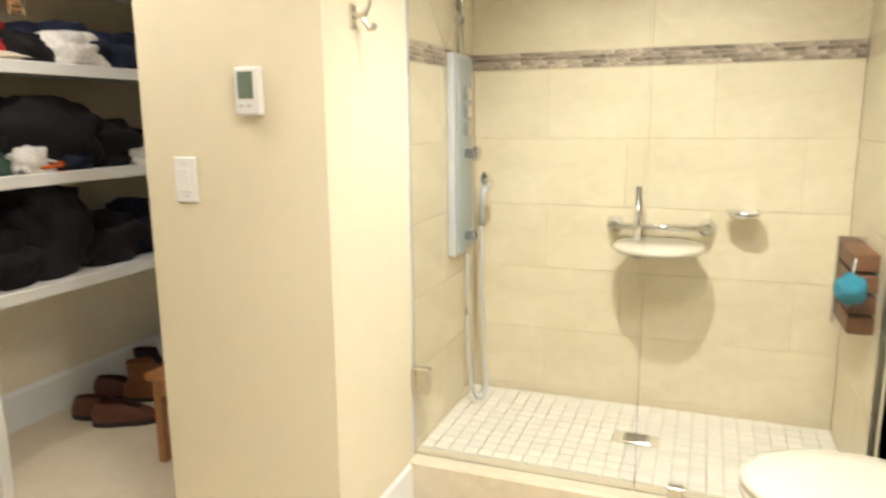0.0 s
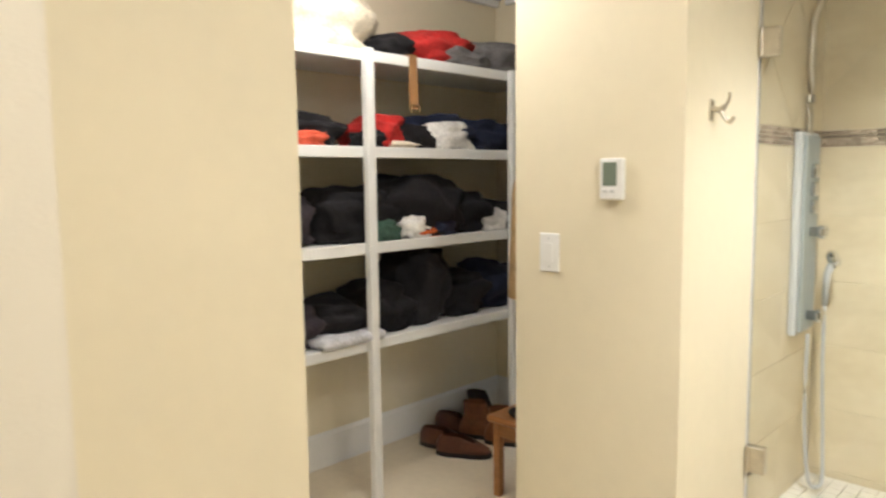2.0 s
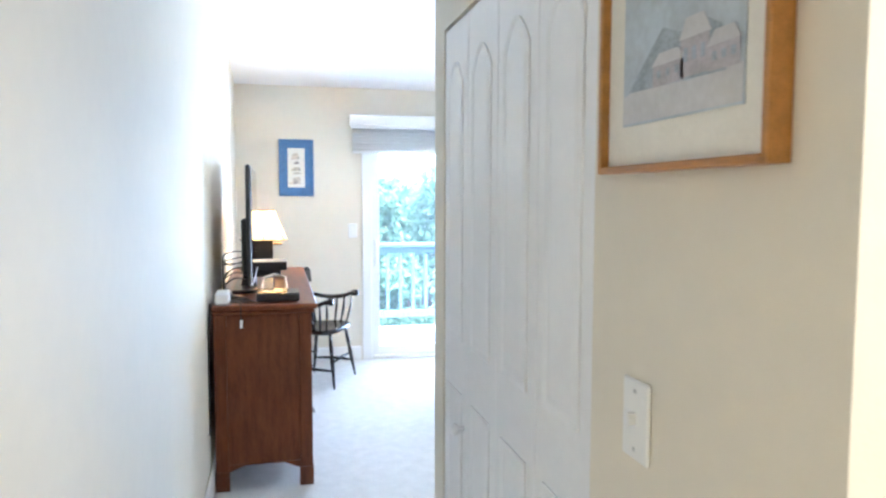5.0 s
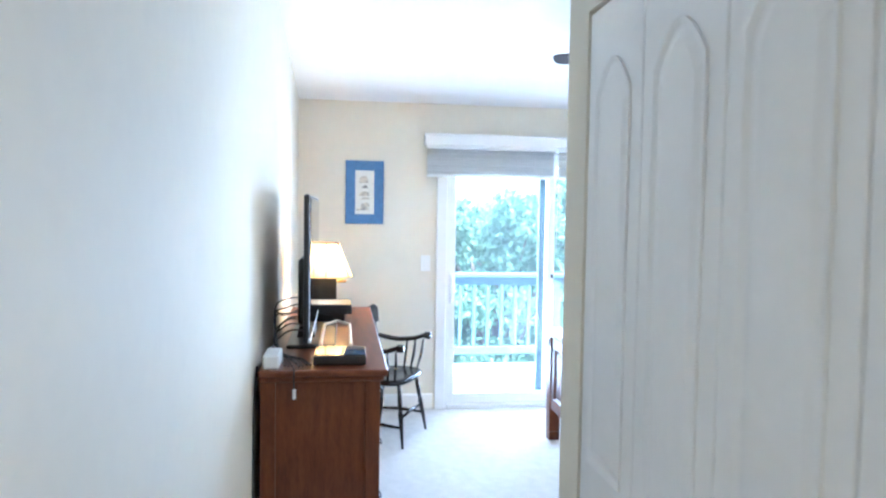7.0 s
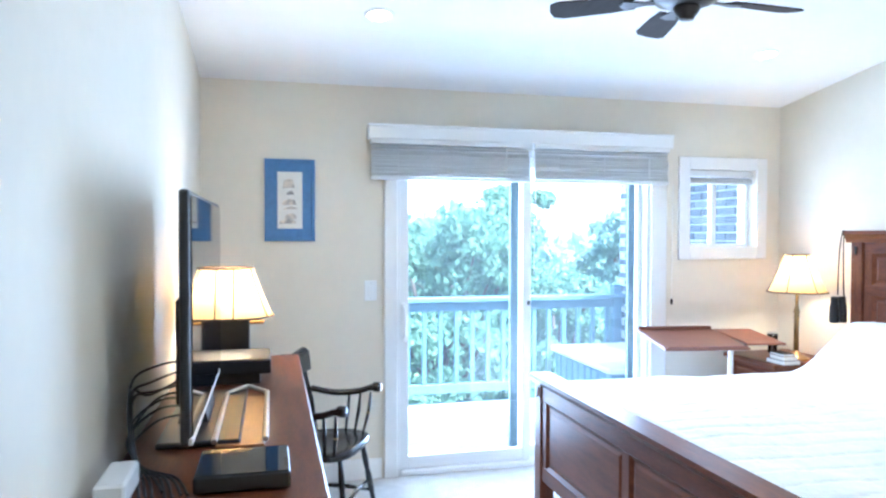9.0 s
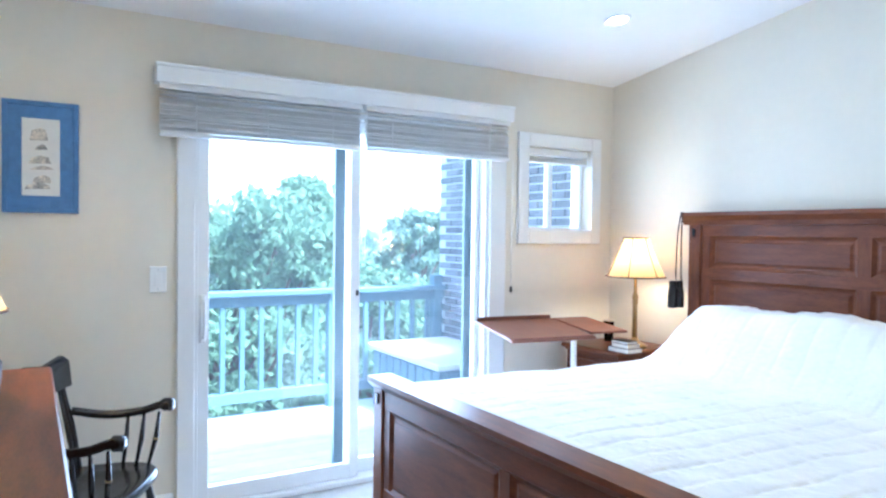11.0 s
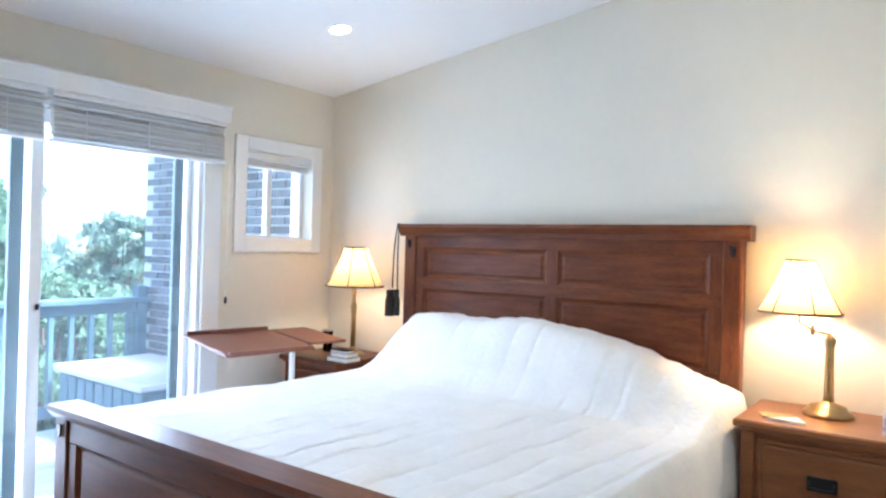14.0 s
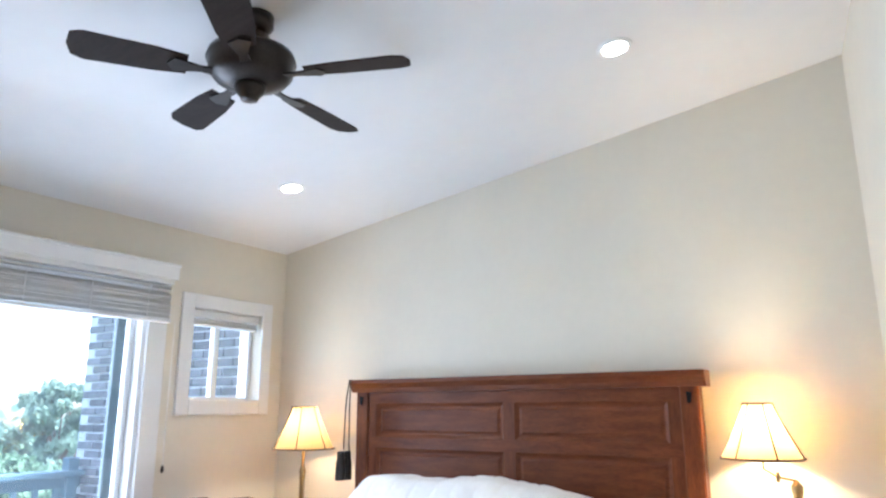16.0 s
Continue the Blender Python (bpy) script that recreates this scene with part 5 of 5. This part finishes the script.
    part("spray_face", lathe([(0.0, 0.0), (0.03, 0.0), (0.034, 0.012), (0.02, 0.03), (0.0, 0.032)], n=18, m=Matrix.Translation((x + 0.085, 2.66, 1.045)) @ Matrix.Rotation(radians(-120), 4, "Y")), CHROME, h)
    part("hose", tube(curve_points([(x + 0.05, 2.66, 0.86), (x + 0.05, 2.67, 0.60), (x + 0.06, 2.68, 0.30), (x + 0.07, 2.64, 0.18), (x + 0.04, 2.59, 0.20), (x + 0.02, 2.58, 0.45), (x + 0.02, 2.58, 0.76)], 8), 0.007, 8), GREY, t, "", True)
    t = thing("shower_caddy", SX1, 2.43, 0.77, "wooden slatted caddy with a teal sponge on the shower wall", "caddy")
    for i in range(4):
        part("slat", box(SX1 - 0.07, SX1 - 0.0, 2.33, 2.53, 0.645 + i * 0.062, 0.695 + i * 0.062, 0.004), TANL, t)
    part("back", box(SX1 - 0.074, SX1 - 0.0, 2.53, 2.536, 0.63, 0.90), CHROME, t)
    part("rod", tube([(SX1 - 0.074, 2.54, 0.62), (SX1 - 0.074, 2.54, 0.90)], 0.006, 8), CHROME, t)
    sp = bmesh.new()
    bmesh.ops.create_icosphere(sp, subdivisions=3, radius=0.042, matrix=Matrix.Translation((SX1 - 0.075, 2.285, 0.79)))
    for vv in sp.verts:
        vv.co += vv.normal * 0.012 * noise.noise(vv.co * 60)
    t2 = thing("bath_sponge", SX1 - 0.125, 2.4, 0.79, "teal bath sponge hanging on the caddy", "sponge")
    part("puff", sp, CL["teal"], t2, "", True)
    part("loop", tube([(SX1 - 0.075, 2.29, 0.825), (SX1 - 0.06, 2.335, 0.87)], 0.003, 6), CL["white"], t2)
    t = thing("floor_drain", -0.14, 2.50, SF, "square chrome shower drain", "drain")
    part("grate", box(-0.19, -0.10, 2.46, 2.54, SF, SF + 0.004, 0.001), CHROME, t)
    for i in range(4):
        part("slot", box(-0.18, -0.11, 2.468 + i * 0.018, 2.476 + i * 0.018, SF + 0.004, SF + 0.0045), BLACK, t)
    # curb and glass
    setting("shower_curb", box(XT, SX1, 2.10, 2.20, -0.012, 0.135, 0.008), FTILE, "beige stone shower curb")
    t = thing("shower_screen", -0.17, 2.154, 0.11, "frameless clear glass shower screen with metal hinges", "shower screen")
    for a, b in ((XT + 0.004, -0.128), (-0.120, SX1 - 0.004)):
        g = part("pane", box(a, b, 2.149, 2.159, 0.138, 2.05, 0.001), SGLASS, t)
        g.visible_shadow = False
    for z in (0.36, 1.72):
        h = part("hinge", box(XT, XT + 0.065, 2.139, 2.169, z, z + 0.09, 0.004), NICKEL, t, "brushed metal hinge")
        part("pin", tube([(XT + 0.012, 2.135, z), (XT + 0.012, 2.135, z + 0.09)], 0.006, 8), NICKEL, h)
    part("clip", box(-0.02, 0.025, 2.139, 2.169, 0.135, 0.175, 0.003), NICKEL, t)
    part("edge_seal", box(XT, XT + 0.004, 2.145, 2.163, 0.138, 2.05), GREY, t)
    t = thing("toilet", 0.5, 1.80, 0, "bone white toilet with its lid closed", "toilet")
    cx, cy = 0.42, 1.80

    def egg(s, z, sx=0.27, sy=0.195):
        return [(cx + s * sx * math.cos(a) * (1.0 if math.cos(a) < 0 else 0.85), cy + s * sy * math.sin(a), z) for a in (2 * math.pi * i / 36 for i in range(36))]

    def loft(rings):
        bm = bmesh.new()
        R = [[bm.verts.new(p) for p in r] for r in rings]
        for a, b in zip(R, R[1:]):
            for i in range(36):
                bm.faces.new((a[i], a[(i + 1) % 36], b[(i + 1) % 36], b[i]))
        bm.faces.new(R[0])
        bm.faces.new(R[-1])
        return bm

    part("bowl", loft([egg(0.55, -0.012), egg(0.55, 0.1), egg(0.65, 0.2), egg(0.93, 0.32), egg(0.97, 0.385)]), CERAMIC, t, "", True)
    part("seat", loft([egg(0.98, 0.388), egg(1.0, 0.394), egg(1.0, 0.406), egg(0.97, 0.41)]), CERAMIC, t, "", True)
    part("lid", loft([egg(0.98, 0.413), egg(1.0, 0.42), egg(0.99, 0.43), egg(0.93, 0.436), egg(0.5, 0.441)]), CERAMIC, t, "", True)
    part("tank", box(0.66, 0.86, 1.60, 2.0, 0.38, 0.76, 0.02, None, 2), CERAMIC, t)
    part("tank_lid", box(0.65, 0.87, 1.59, 2.01, 0.76, 0.79, 0.008), CERAMIC, t)


bath_fixtures()


def shelf_unit():
    t = thing("closet_shelves", -2.4, 1.6, 0, "white painted closet shelving with upright posts", "shelving")
    zs = (0.691, 1.09, 1.477, 1.855)
    for z in zs:
        part("shelf", box(-2.617, -2.183, 0.36, 2.955, z - 0.025, z, 0.003), WHITE, t)
        part("shelf_edge", box(-2.183, -2.165, 0.36, 2.52, z - 0.042, z + 0.003, 0.003), WHITE, t)
        if z > 0.7:
            part("shelf", box(-2.183, -1.46, 2.55, 2.955, z - 0.025, z, 0.003), WHITE, t)
            part("shelf_edge", box(-2.16, -1.46, 2.532, 2.55, z - 0.042, z + 0.003, 0.003), WHITE, t)
    for y in (0.75, 1.618, 2.52):
        part("upright", box(-2.163, -2.128, y - 0.02, y + 0.02, 0.004, 1.86, 0.003), WHITE, t)
    return zs


ZS = shelf_unit()


def heap(name, x, y, z, sx, sy, h, mat, label, category, seed, group="folded clothes on the shelves"):
    """A soft crumpled pile: a flat-bottomed mound with folds."""
    t = thing(name, x, y, z, label, category, group)
    bm = bmesh.new()
    bmesh.ops.create_icosphere(bm, subdivisions=4, radius=1.0)
    for vv in bm.verts:
        p = vv.co.copy()
        q = Vector((p.x * 1.3 + seed * 3.1, p.y * 1.3, p.z * 1.3))
        f = 1 + 0.28 * noise.noise(q) + 0.13 * noise.noise(q * 2.7) + 0.07 * math.sin(9 * p.z + 4 * noise.noise(q * 1.5))
        e = 0.75
        p = Vector([math.copysign(abs(c) ** e, c) for c in p]) * f
        vv.co = Vector((x + p.x * sx, y + p.y * sy, z + max(0.0, 0.42 + 0.58 * p.z) * h))
    part("fabric", bm, CL[mat], t, "", True)


rnd = random.Random(12)


def row_of(z, items):
    for y, sy, h, mat, name, label in items:
        heap(name, -2.37 + rnd.uniform(-0.02, 0.02), y, z, 0.17, sy, h * 0.84, mat, label, "clothing", rnd.uniform(0, 50))


G = "garment_pile"
row_of(ZS[0], [
    (0.62, 0.10, 0.10, "white", G, "crumpled white clothes on the shelf"), (0.80, 0.16, 0.17, "grey", G, "grey clothes heaped on the shelf"), (1.02, 0.17, 0.25, "olive", G, "olive jacket folded on the shelf"),
    (1.28, 0.20, 0.19, "mauve", G, "dark mauve sweater heaped on the shelf"), (1.55, 0.15, 0.19, "black", G, "black clothes piled on the shelf"), (1.80, 0.16, 0.24, "black", G, "black clothes piled on the shelf"),
    (2.05, 0.16, 0.42, "charcoal", G, "tall pile of charcoal sweaters"), (2.32, 0.17, 0.25, "black", G, "black clothes piled on the shelf"), (2.56, 0.16, 0.27, "navy", G, "dark navy clothes piled on the shelf"), (2.78, 0.14, 0.22, "black", G, "black clothes piled on the shelf")])
row_of(ZS[1], [
    (0.60, 0.13, 0.10, "white", G, "white folded shirt on the shelf"), (0.92, 0.20, 0.17, "charcoal", G, "charcoal trousers folded on the shelf"), (1.25, 0.22, 0.24, "mauve", G, "dark sweaters heaped on the shelf"),
    (1.66, 0.22, 0.27, "charcoal", G, "charcoal sweaters in a rounded heap"), (2.02, 0.25, 0.33, "black", G, "large rounded heap of black clothes"), (2.36, 0.17, 0.22, "black", G, "black clothes piled on the shelf"),
    (2.62, 0.14, 0.17, "charcoal", G, "charcoal clothes on the shelf")])
for y, mt, h in ((1.76, "green", 0.09), (1.93, "white", 0.10), (2.0, "orange", 0.04), (2.10, "navy", 0.08), (2.48, "white", 0.10)):
    heap(G, -2.25, y, ZS[1], 0.065, 0.085, h, mt, "small folded " + {"green": "green", "white": "white", "orange": "orange", "navy": "navy blue"}[mt] + " garment at the shelf's edge", "clothing", y * 7)
row_of(ZS[2], [
    (0.58, 0.15, 0.20, "black", G, "black clothes folded on the shelf"), (0.95, 0.20, 0.22, "black", G, "black clothes folded on the shelf"), (1.42, 0.18, 0.16, "black", G, "black clothes folded on the shelf"),
    (1.82, 0.13, 0.17, "red", G, "bright red sweater folded on the shelf"), (1.98, 0.13, 0.13, "black", G, "black clothes folded on the shelf"), (2.17, 0.17, 0.19, "navy", G, "navy blue clothes folded on the shelf"),
    (2.46, 0.17, 0.19, "navy", G, "navy blue clothes folded on the shelf"), (2.74, 0.15, 0.17, "black", G, "black clothes folded on the shelf")])
for y, mt, h, s in ((0.80, "cream", 0.06, 0.08), (1.10, "white", 0.08, 0.07), (1.38, "coral", 0.06, 0.09), (1.70, "black", 0.07, 0.08), (1.86, "cream", 0.03, 0.10), (2.18, "white", 0.12, 0.15)):
    heap(G, -2.25, y, ZS[2], 0.07, s, h, mt, "small folded " + mt + " garment at the shelf's edge", "clothing", y * 5)
row_of(ZS[3], [
    (0.75, 0.20, 0.13, "black", G, "black clothes folded on the top shelf"), (1.48, 0.30, 0.31, "cream", "pillow", "large cream pillow on the top shelf"), (1.86, 0.13, 0.13, "black", G, "black cloth bag on the top shelf"),
    (2.18, 0.20, 0.20, "red", G, "red jacket folded on the top shelf"), (2.30, 0.17, 0.12, "grey", G, "grey sweater on the top shelf"), (2.60, 0.15, 0.20, "grey", G, "grey clothes on the top shelf")])
for x, z, mt, h in ((-1.95, ZS[3], "black", 0.18), (-1.90, ZS[2], "black", 0.16), (-1.90, ZS[1], "black", 0.2), (-1.65, ZS[3], "cream", 0.12)):
    heap(G, x, 2.74, z, 0.17, 0.13, h, mt, "clothes folded on the corner shelf", "clothing", x * 9 + z)
t = thing("folded_cover", -2.30, 1.30, ZS[0], "pale grey folded cover at the shelf's edge", "cloth")
bm = box(-2.33, -2.13, 1.36, 1.68, ZS[0] + 0.004, ZS[0] + 0.045, 0.018, None, 3)
part("fabric", bm, CL["pale"], t, "", True)
t = thing("belt", -2.16, 1.88, 1.6, "tan leather belt with a buckle hanging from the shelf", "belt")
part("strap", prism([(1.852, 1.86), (1.895, 1.86), (1.900, 1.64), (1.852, 1.64)], -2.160, -2.156, axis="x"), BELTM, t)
part("strap", box(-2.30, -2.156, 1.852, 1.895, 1.858, 1.864), BELTM, t)
bk = bmesh.new()
for z in (1.625, 1.655):
    tube([(-2.156, 1.855, z), (-2.156, 1.907, z)], 0.004, 6, bk)
for y in (1.855, 1.907):
    tube([(-2.156, y, 1.625), (-2.156, y, 1.655)], 0.004, 6, bk)
part("buckle", bk, BRASS, t)


def garment(x, y, z):
    t = thing("hanging_coat", x, y, z, "tan coat hanging on a hanger in the closet", "coat")
    bm = bmesh.new()
    rows = []
    for k in range(14):
        f = k / 13
        w, d = 0.04 + 0.16 * min(1, f * 4) + 0.03 * f, 0.03 + 0.05 * min(1, f * 3)
        rows.append([bm.verts.new((x + w * math.cos(a) * (1 + 0.10 * math.sin(5 * a + 3 * f)), y + d * math.sin(a) * (1 + 0.2 * math.sin(7 * a)), z - 0.72 * f)) for a in (2 * math.pi * i / 30 for i in range(30))])
    for a, b in zip(rows, rows[1:]):
        for i in range(30):
            bm.faces.new((a[i], a[(i + 1) % 30], b[(i + 1) % 30], b[i]))
    bm.faces.new(rows[0])
    bm.faces.new(rows[-1])
    part("cloth", bm, CL["tan"], t, "", True)
    part("hanger", tube(curve_points([(x, y, z - 0.01), (x, y, z + 0.04), (x + 0.02, y, z + 0.06), (x, y, z + 0.075)]), 0.003, 6), CHROME, t)


garment(-1.735, 2.29, 1.53)
t = thing("closet_rod", -1.7, 2.28, 1.6, "chrome clothes rod in the closet", "rod")
part("rod", tube([(-1.435, 2.28, 1.60), (-2.15, 2.53, 1.60)], 0.013, 12), CHROME, t)


def shoe(x, y, rz, mat, name, label, boot=0.0):
    t = thing(name, x, y, 0.004, label, "shoe", "shoes on the closet floor")
    mm = pose(x, y, 0.004, 0, 0, rz)
    out = []
    n = 24
    for i in range(n):
        a = 2 * math.pi * i / n
        u = math.cos(a)
        out.append((0.14 * u, (0.045 + 0.012 * max(0, u) - 0.006 * math.exp(-((u + 0.1) * 3) ** 2)) * math.sin(a)))
    bm = prism(out, 0.0, 0.022, axis="z")
    part("sole", local(bm, mm), SOLE, t)
    up = bmesh.new()
    rings = []
    for k, (s, z) in enumerate(((0.97, 0.022), (1.0, 0.04), (0.93, 0.065), (0.75, 0.09), (0.62, 0.10))):
        ring = []
        for u, v in out:
            zz = z * (1.0 if u < 0.02 else 1 - 2.6 * (u - 0.02)) if k > 0 else z
            uu = u * s - (1 - s) * 0.07
            ring.append(up.verts.new((uu, v * s, max(zz, 0.022))))
        rings.append(ring)
    if boot:
        ring = []
        for u, v in out:
            ring.append(up.verts.new((u * 0.42 - 0.055, v * 0.95, 0.10 + boot)))
        rings.append(ring)
    for a, b in zip(rings, rings[1:]):
        for i in range(n):
            up.faces.new((a[i], a[(i + 1) % n], b[(i + 1) % n], b[i]))
    part("upper", local(up, mm), mat, t, "", True)
    lc = bmesh.new()
    for i in range(4):
        tube([(0.005 + i * 0.016, -0.02, 0.092 - i * 0.006), (0.005 + i * 0.016, 0.02, 0.092 - i * 0.006)], 0.0025, 5, lc)
    part("laces", local(lc, mm), SOLE, t)


shoe(-2.36, 2.24, 20, LEATHER, "shoe", "brown leather lace-up shoe on the closet floor")
shoe(-2.22, 2.23, 32, LEATHER, "shoe", "brown leather lace-up shoe on the closet floor")
shoe(-2.46, 2.44, 12, LEATHER, "shoe", "dark brown leather shoe by the baseboard")
shoe(-2.30, 2.48, 30, TANL, "boot", "tan leather boot on the closet floor", 0.09)
shoe(-2.14, 2.50, 35, TANL, "boot", "tan leather boot on the closet floor", 0.09)
shoe(-2.46, 2.66, 5, SOLE, "shoe", "black shoe at the closet's back wall", 0.06)
shoe(-2.28, 2.74, -80, SOLE, "shoe", "black shoe at the closet's back wall", 0.12)
shoe(-2.10, 2.74, -75, SOLE, "shoe", "black shoe at the closet's back wall", 0.14)
t = thing("wooden_stool", -1.70, 2.10, 0, "small reddish wooden stool in the closet", "stool")
part("seat", box(-1.86, -1.50, 1.98, 2.24, 0.33, 0.36, 0.008), OAK, t)
for x in (-1.84, -1.56):
    for y in (2.0, 2.18):
        part("leg", box(x, x + 0.035, y, y + 0.035, 0.004, 0.33, 0.004), OAK, t)
part("apron", box(-1.835, -1.53, 2.005, 2.02, 0.27, 0.33, 0.002), OAK, t)
t = thing("black_dish", -1.68, 2.1, 0.36, "round dark dish on the stool", "dish")
part("dish", lathe([(0.0, 0.0), (0.07, 0.0), (0.085, 0.015), (0.08, 0.016), (0.066, 0.004), (0.0, 0.004)], -1.72, 2.09, 0.36, 24), BLACK, t, "", True)


# ---- tiles and bricks, last ----
SHARED = {}


def piece(name, parent, mat, sx, sy, sz, x, y, z, bev=0.0015):
    key = (name, mat.name, round(sx, 4), round(sy, 4), round(sz, 4))
    if key not in SHARED:
        SHARED[key] = mesh_of(name, box(-sx / 2, sx / 2, -sy / 2, sy / 2, -sz / 2, sz / 2, bev), mat)
    ob = new(name, SHARED[key])
    ob.parent = parent
    ob.matrix_basis = Matrix.Translation((x, y, z))
    return ob


by_name = bpy.data.objects
G1, ROWH, TW = 0.0025, 0.2535, 0.60
JOINTS = [0.125, 0.17, 0.423, 0.677, 0.93, 1.19, 1.45]
for i, (z0, z1) in enumerate(zip(JOINTS, JOINTS[1:])):
    # back wall, running bond
    x = XT + 0.004 - (0.30 if i % 2 else 0.0)
    while x < SX1:
        a, b = max(x, XT), min(x + TW, SX1)
        if b - a > 0.03:
            piece("tile", by_name["wall_shower_back"], TILE, b - a - G1, 0.012, z1 - z0 - G1, (a + b) / 2, SY1 + 0.006, (z0 + z1) / 2)
        x += TW
    for wall, xx in (("wall_shower_left", XT - 0.006), ("wall_shower_right", SX1 + 0.006)):
        y = 2.158 - (0.30 if i % 2 else 0.0)
        while y < SY1:
            a, b = max(y, 2.158), min(y + TW, SY1)
            if b - a > 0.02:
                piece("tile", by_name[wall], TILE, 0.012, b - a - G1, z1 - z0 - G1, xx, (a + b) / 2, (z0 + z1) / 2)
            y += TW
# mosaic strip
rnd = random.Random(9)
for r in range(4):
    z = 1.4525 + 0.0155 * r
    x = XT - rnd.uniform(0, 0.04)
    while x < SX1:
        w = rnd.choice((0.035, 0.05, 0.07))
        a, b = max(x, XT), min(x + w, SX1)
        if b - a > 0.008:
            piece("mosaic_piece", by_name["wall_shower_back"], STRIPM, round(b - a - 0.002, 3), 0.012, 0.0135, (a + b) / 2, SY1 + 0.006, z + 0.0068, 0.0)
        x += w
    y = 2.158
    while y < SY1:
        w = rnd.choice((0.035, 0.05, 0.07))
        b = min(y + w, SY1)
        if b - y > 0.008:
            piece("mosaic_piece", by_name["wall_shower_left"], STRIPM, 0.012, round(b - y - 0.002, 3), 0.0135, XT - 0.006, (y + b) / 2, z + 0.0068, 0.0)
        y += w


def clip_poly(poly, x0, x1, z0, z1):
    for ax, lim, sg in ((0, x0, 1), (0, x1, -1), (1, z0, 1), (1, z1, -1)):
        out = []
        for i in range(len(poly)):
            a, b = poly[i], poly[(i + 1) % len(poly)]
            da, db = sg * (a[ax] - lim), sg * (b[ax] - lim)
            if da >= 0:
                out.append(a)
            if da * db < 0:
                f = da / (da - db)
                out.append((a[0] + (b[0] - a[0]) * f, a[1] + (b[1] - a[1]) * f))
        poly = out
        if len(poly) < 3:
            return []
    return poly


# diagonal tiles over the strip
S2 = 0.33 / math.sqrt(2)
for wall, u0, u1, ax in (("wall_shower_back", XT, SX1, "y"), ("wall_shower_left", 2.158, SY1, "x"), ("wall_shower_right", 2.158, SY1, "x")):
    for i in range(-2, 10):
        for j in range(0, 6):
            cu, cz = u0 + 0.1 + i * S2, 1.515 + j * S2
            if (i + j) % 2:
                continue
            r = S2 - 0.003
            p = clip_poly([(cu - r, cz), (cu, cz - r), (cu + r, cz), (cu, cz + r)], u0, u1, 1.516, 2.42)
            if p:
                d = (SY1, SY1 + 0.012) if ax == "y" else ((XT - 0.012, XT) if "left" in wall else (SX1, SX1 + 0.012))
                part("tile", prism(p, d[0], d[1], axis=ax), TILE, by_name[wall])
# shower floor mosaic
n = 0
sf = by_name["shower_floor"]
for i in range(26):
    for j in range(12):
        x, y = XT + 0.026 + i * 0.0523, 2.226 + j * 0.0505
        if y < SY1 - 0.02 and x < SX1 - 0.02 and not (-0.2 < x < -0.09 and 2.45 < y < 2.55):
            piece("tile", sf, MOSAIC, 0.0485, 0.047, 0.008, x, y, SF - 0.004, 0.001)
# bathroom floor
fb = by_name["floor_bathroom"]
for i in range(6):
    for j in range(10):
        x, y = -0.736 + 0.15 + i * 0.305, -1.0 + 0.15 + j * 0.305
        if y < 2.0 and x < 1.0:
            piece("tile", fb, FTILE, 0.301, 0.301, 0.012, x, y, -0.006)
fc = by_name["floor_closet"]
# bricks of the wing wall
i = 0
rest = bmesh.new()
for r in range(64):
    z = -1.2 + r * 0.0665
    for c in range(11):
        x = -8.60 + c * 0.214 + (0.107 if r % 2 else 0.0)
        if x + 0.204 < XW - 0.19:
            if 15 <= r < 48:
                piece("brick", bw, BRICK, 0.202, 0.022, 0.053, x + 0.102, 2.962, z + 0.028, 0.002)
            else:
                box(x, x + 0.202, 2.951, 2.973, z, z + 0.053, 0.0, rest)
tagged(part("brick_courses", rest, BRICK, bw), "", "", "", "stuff")
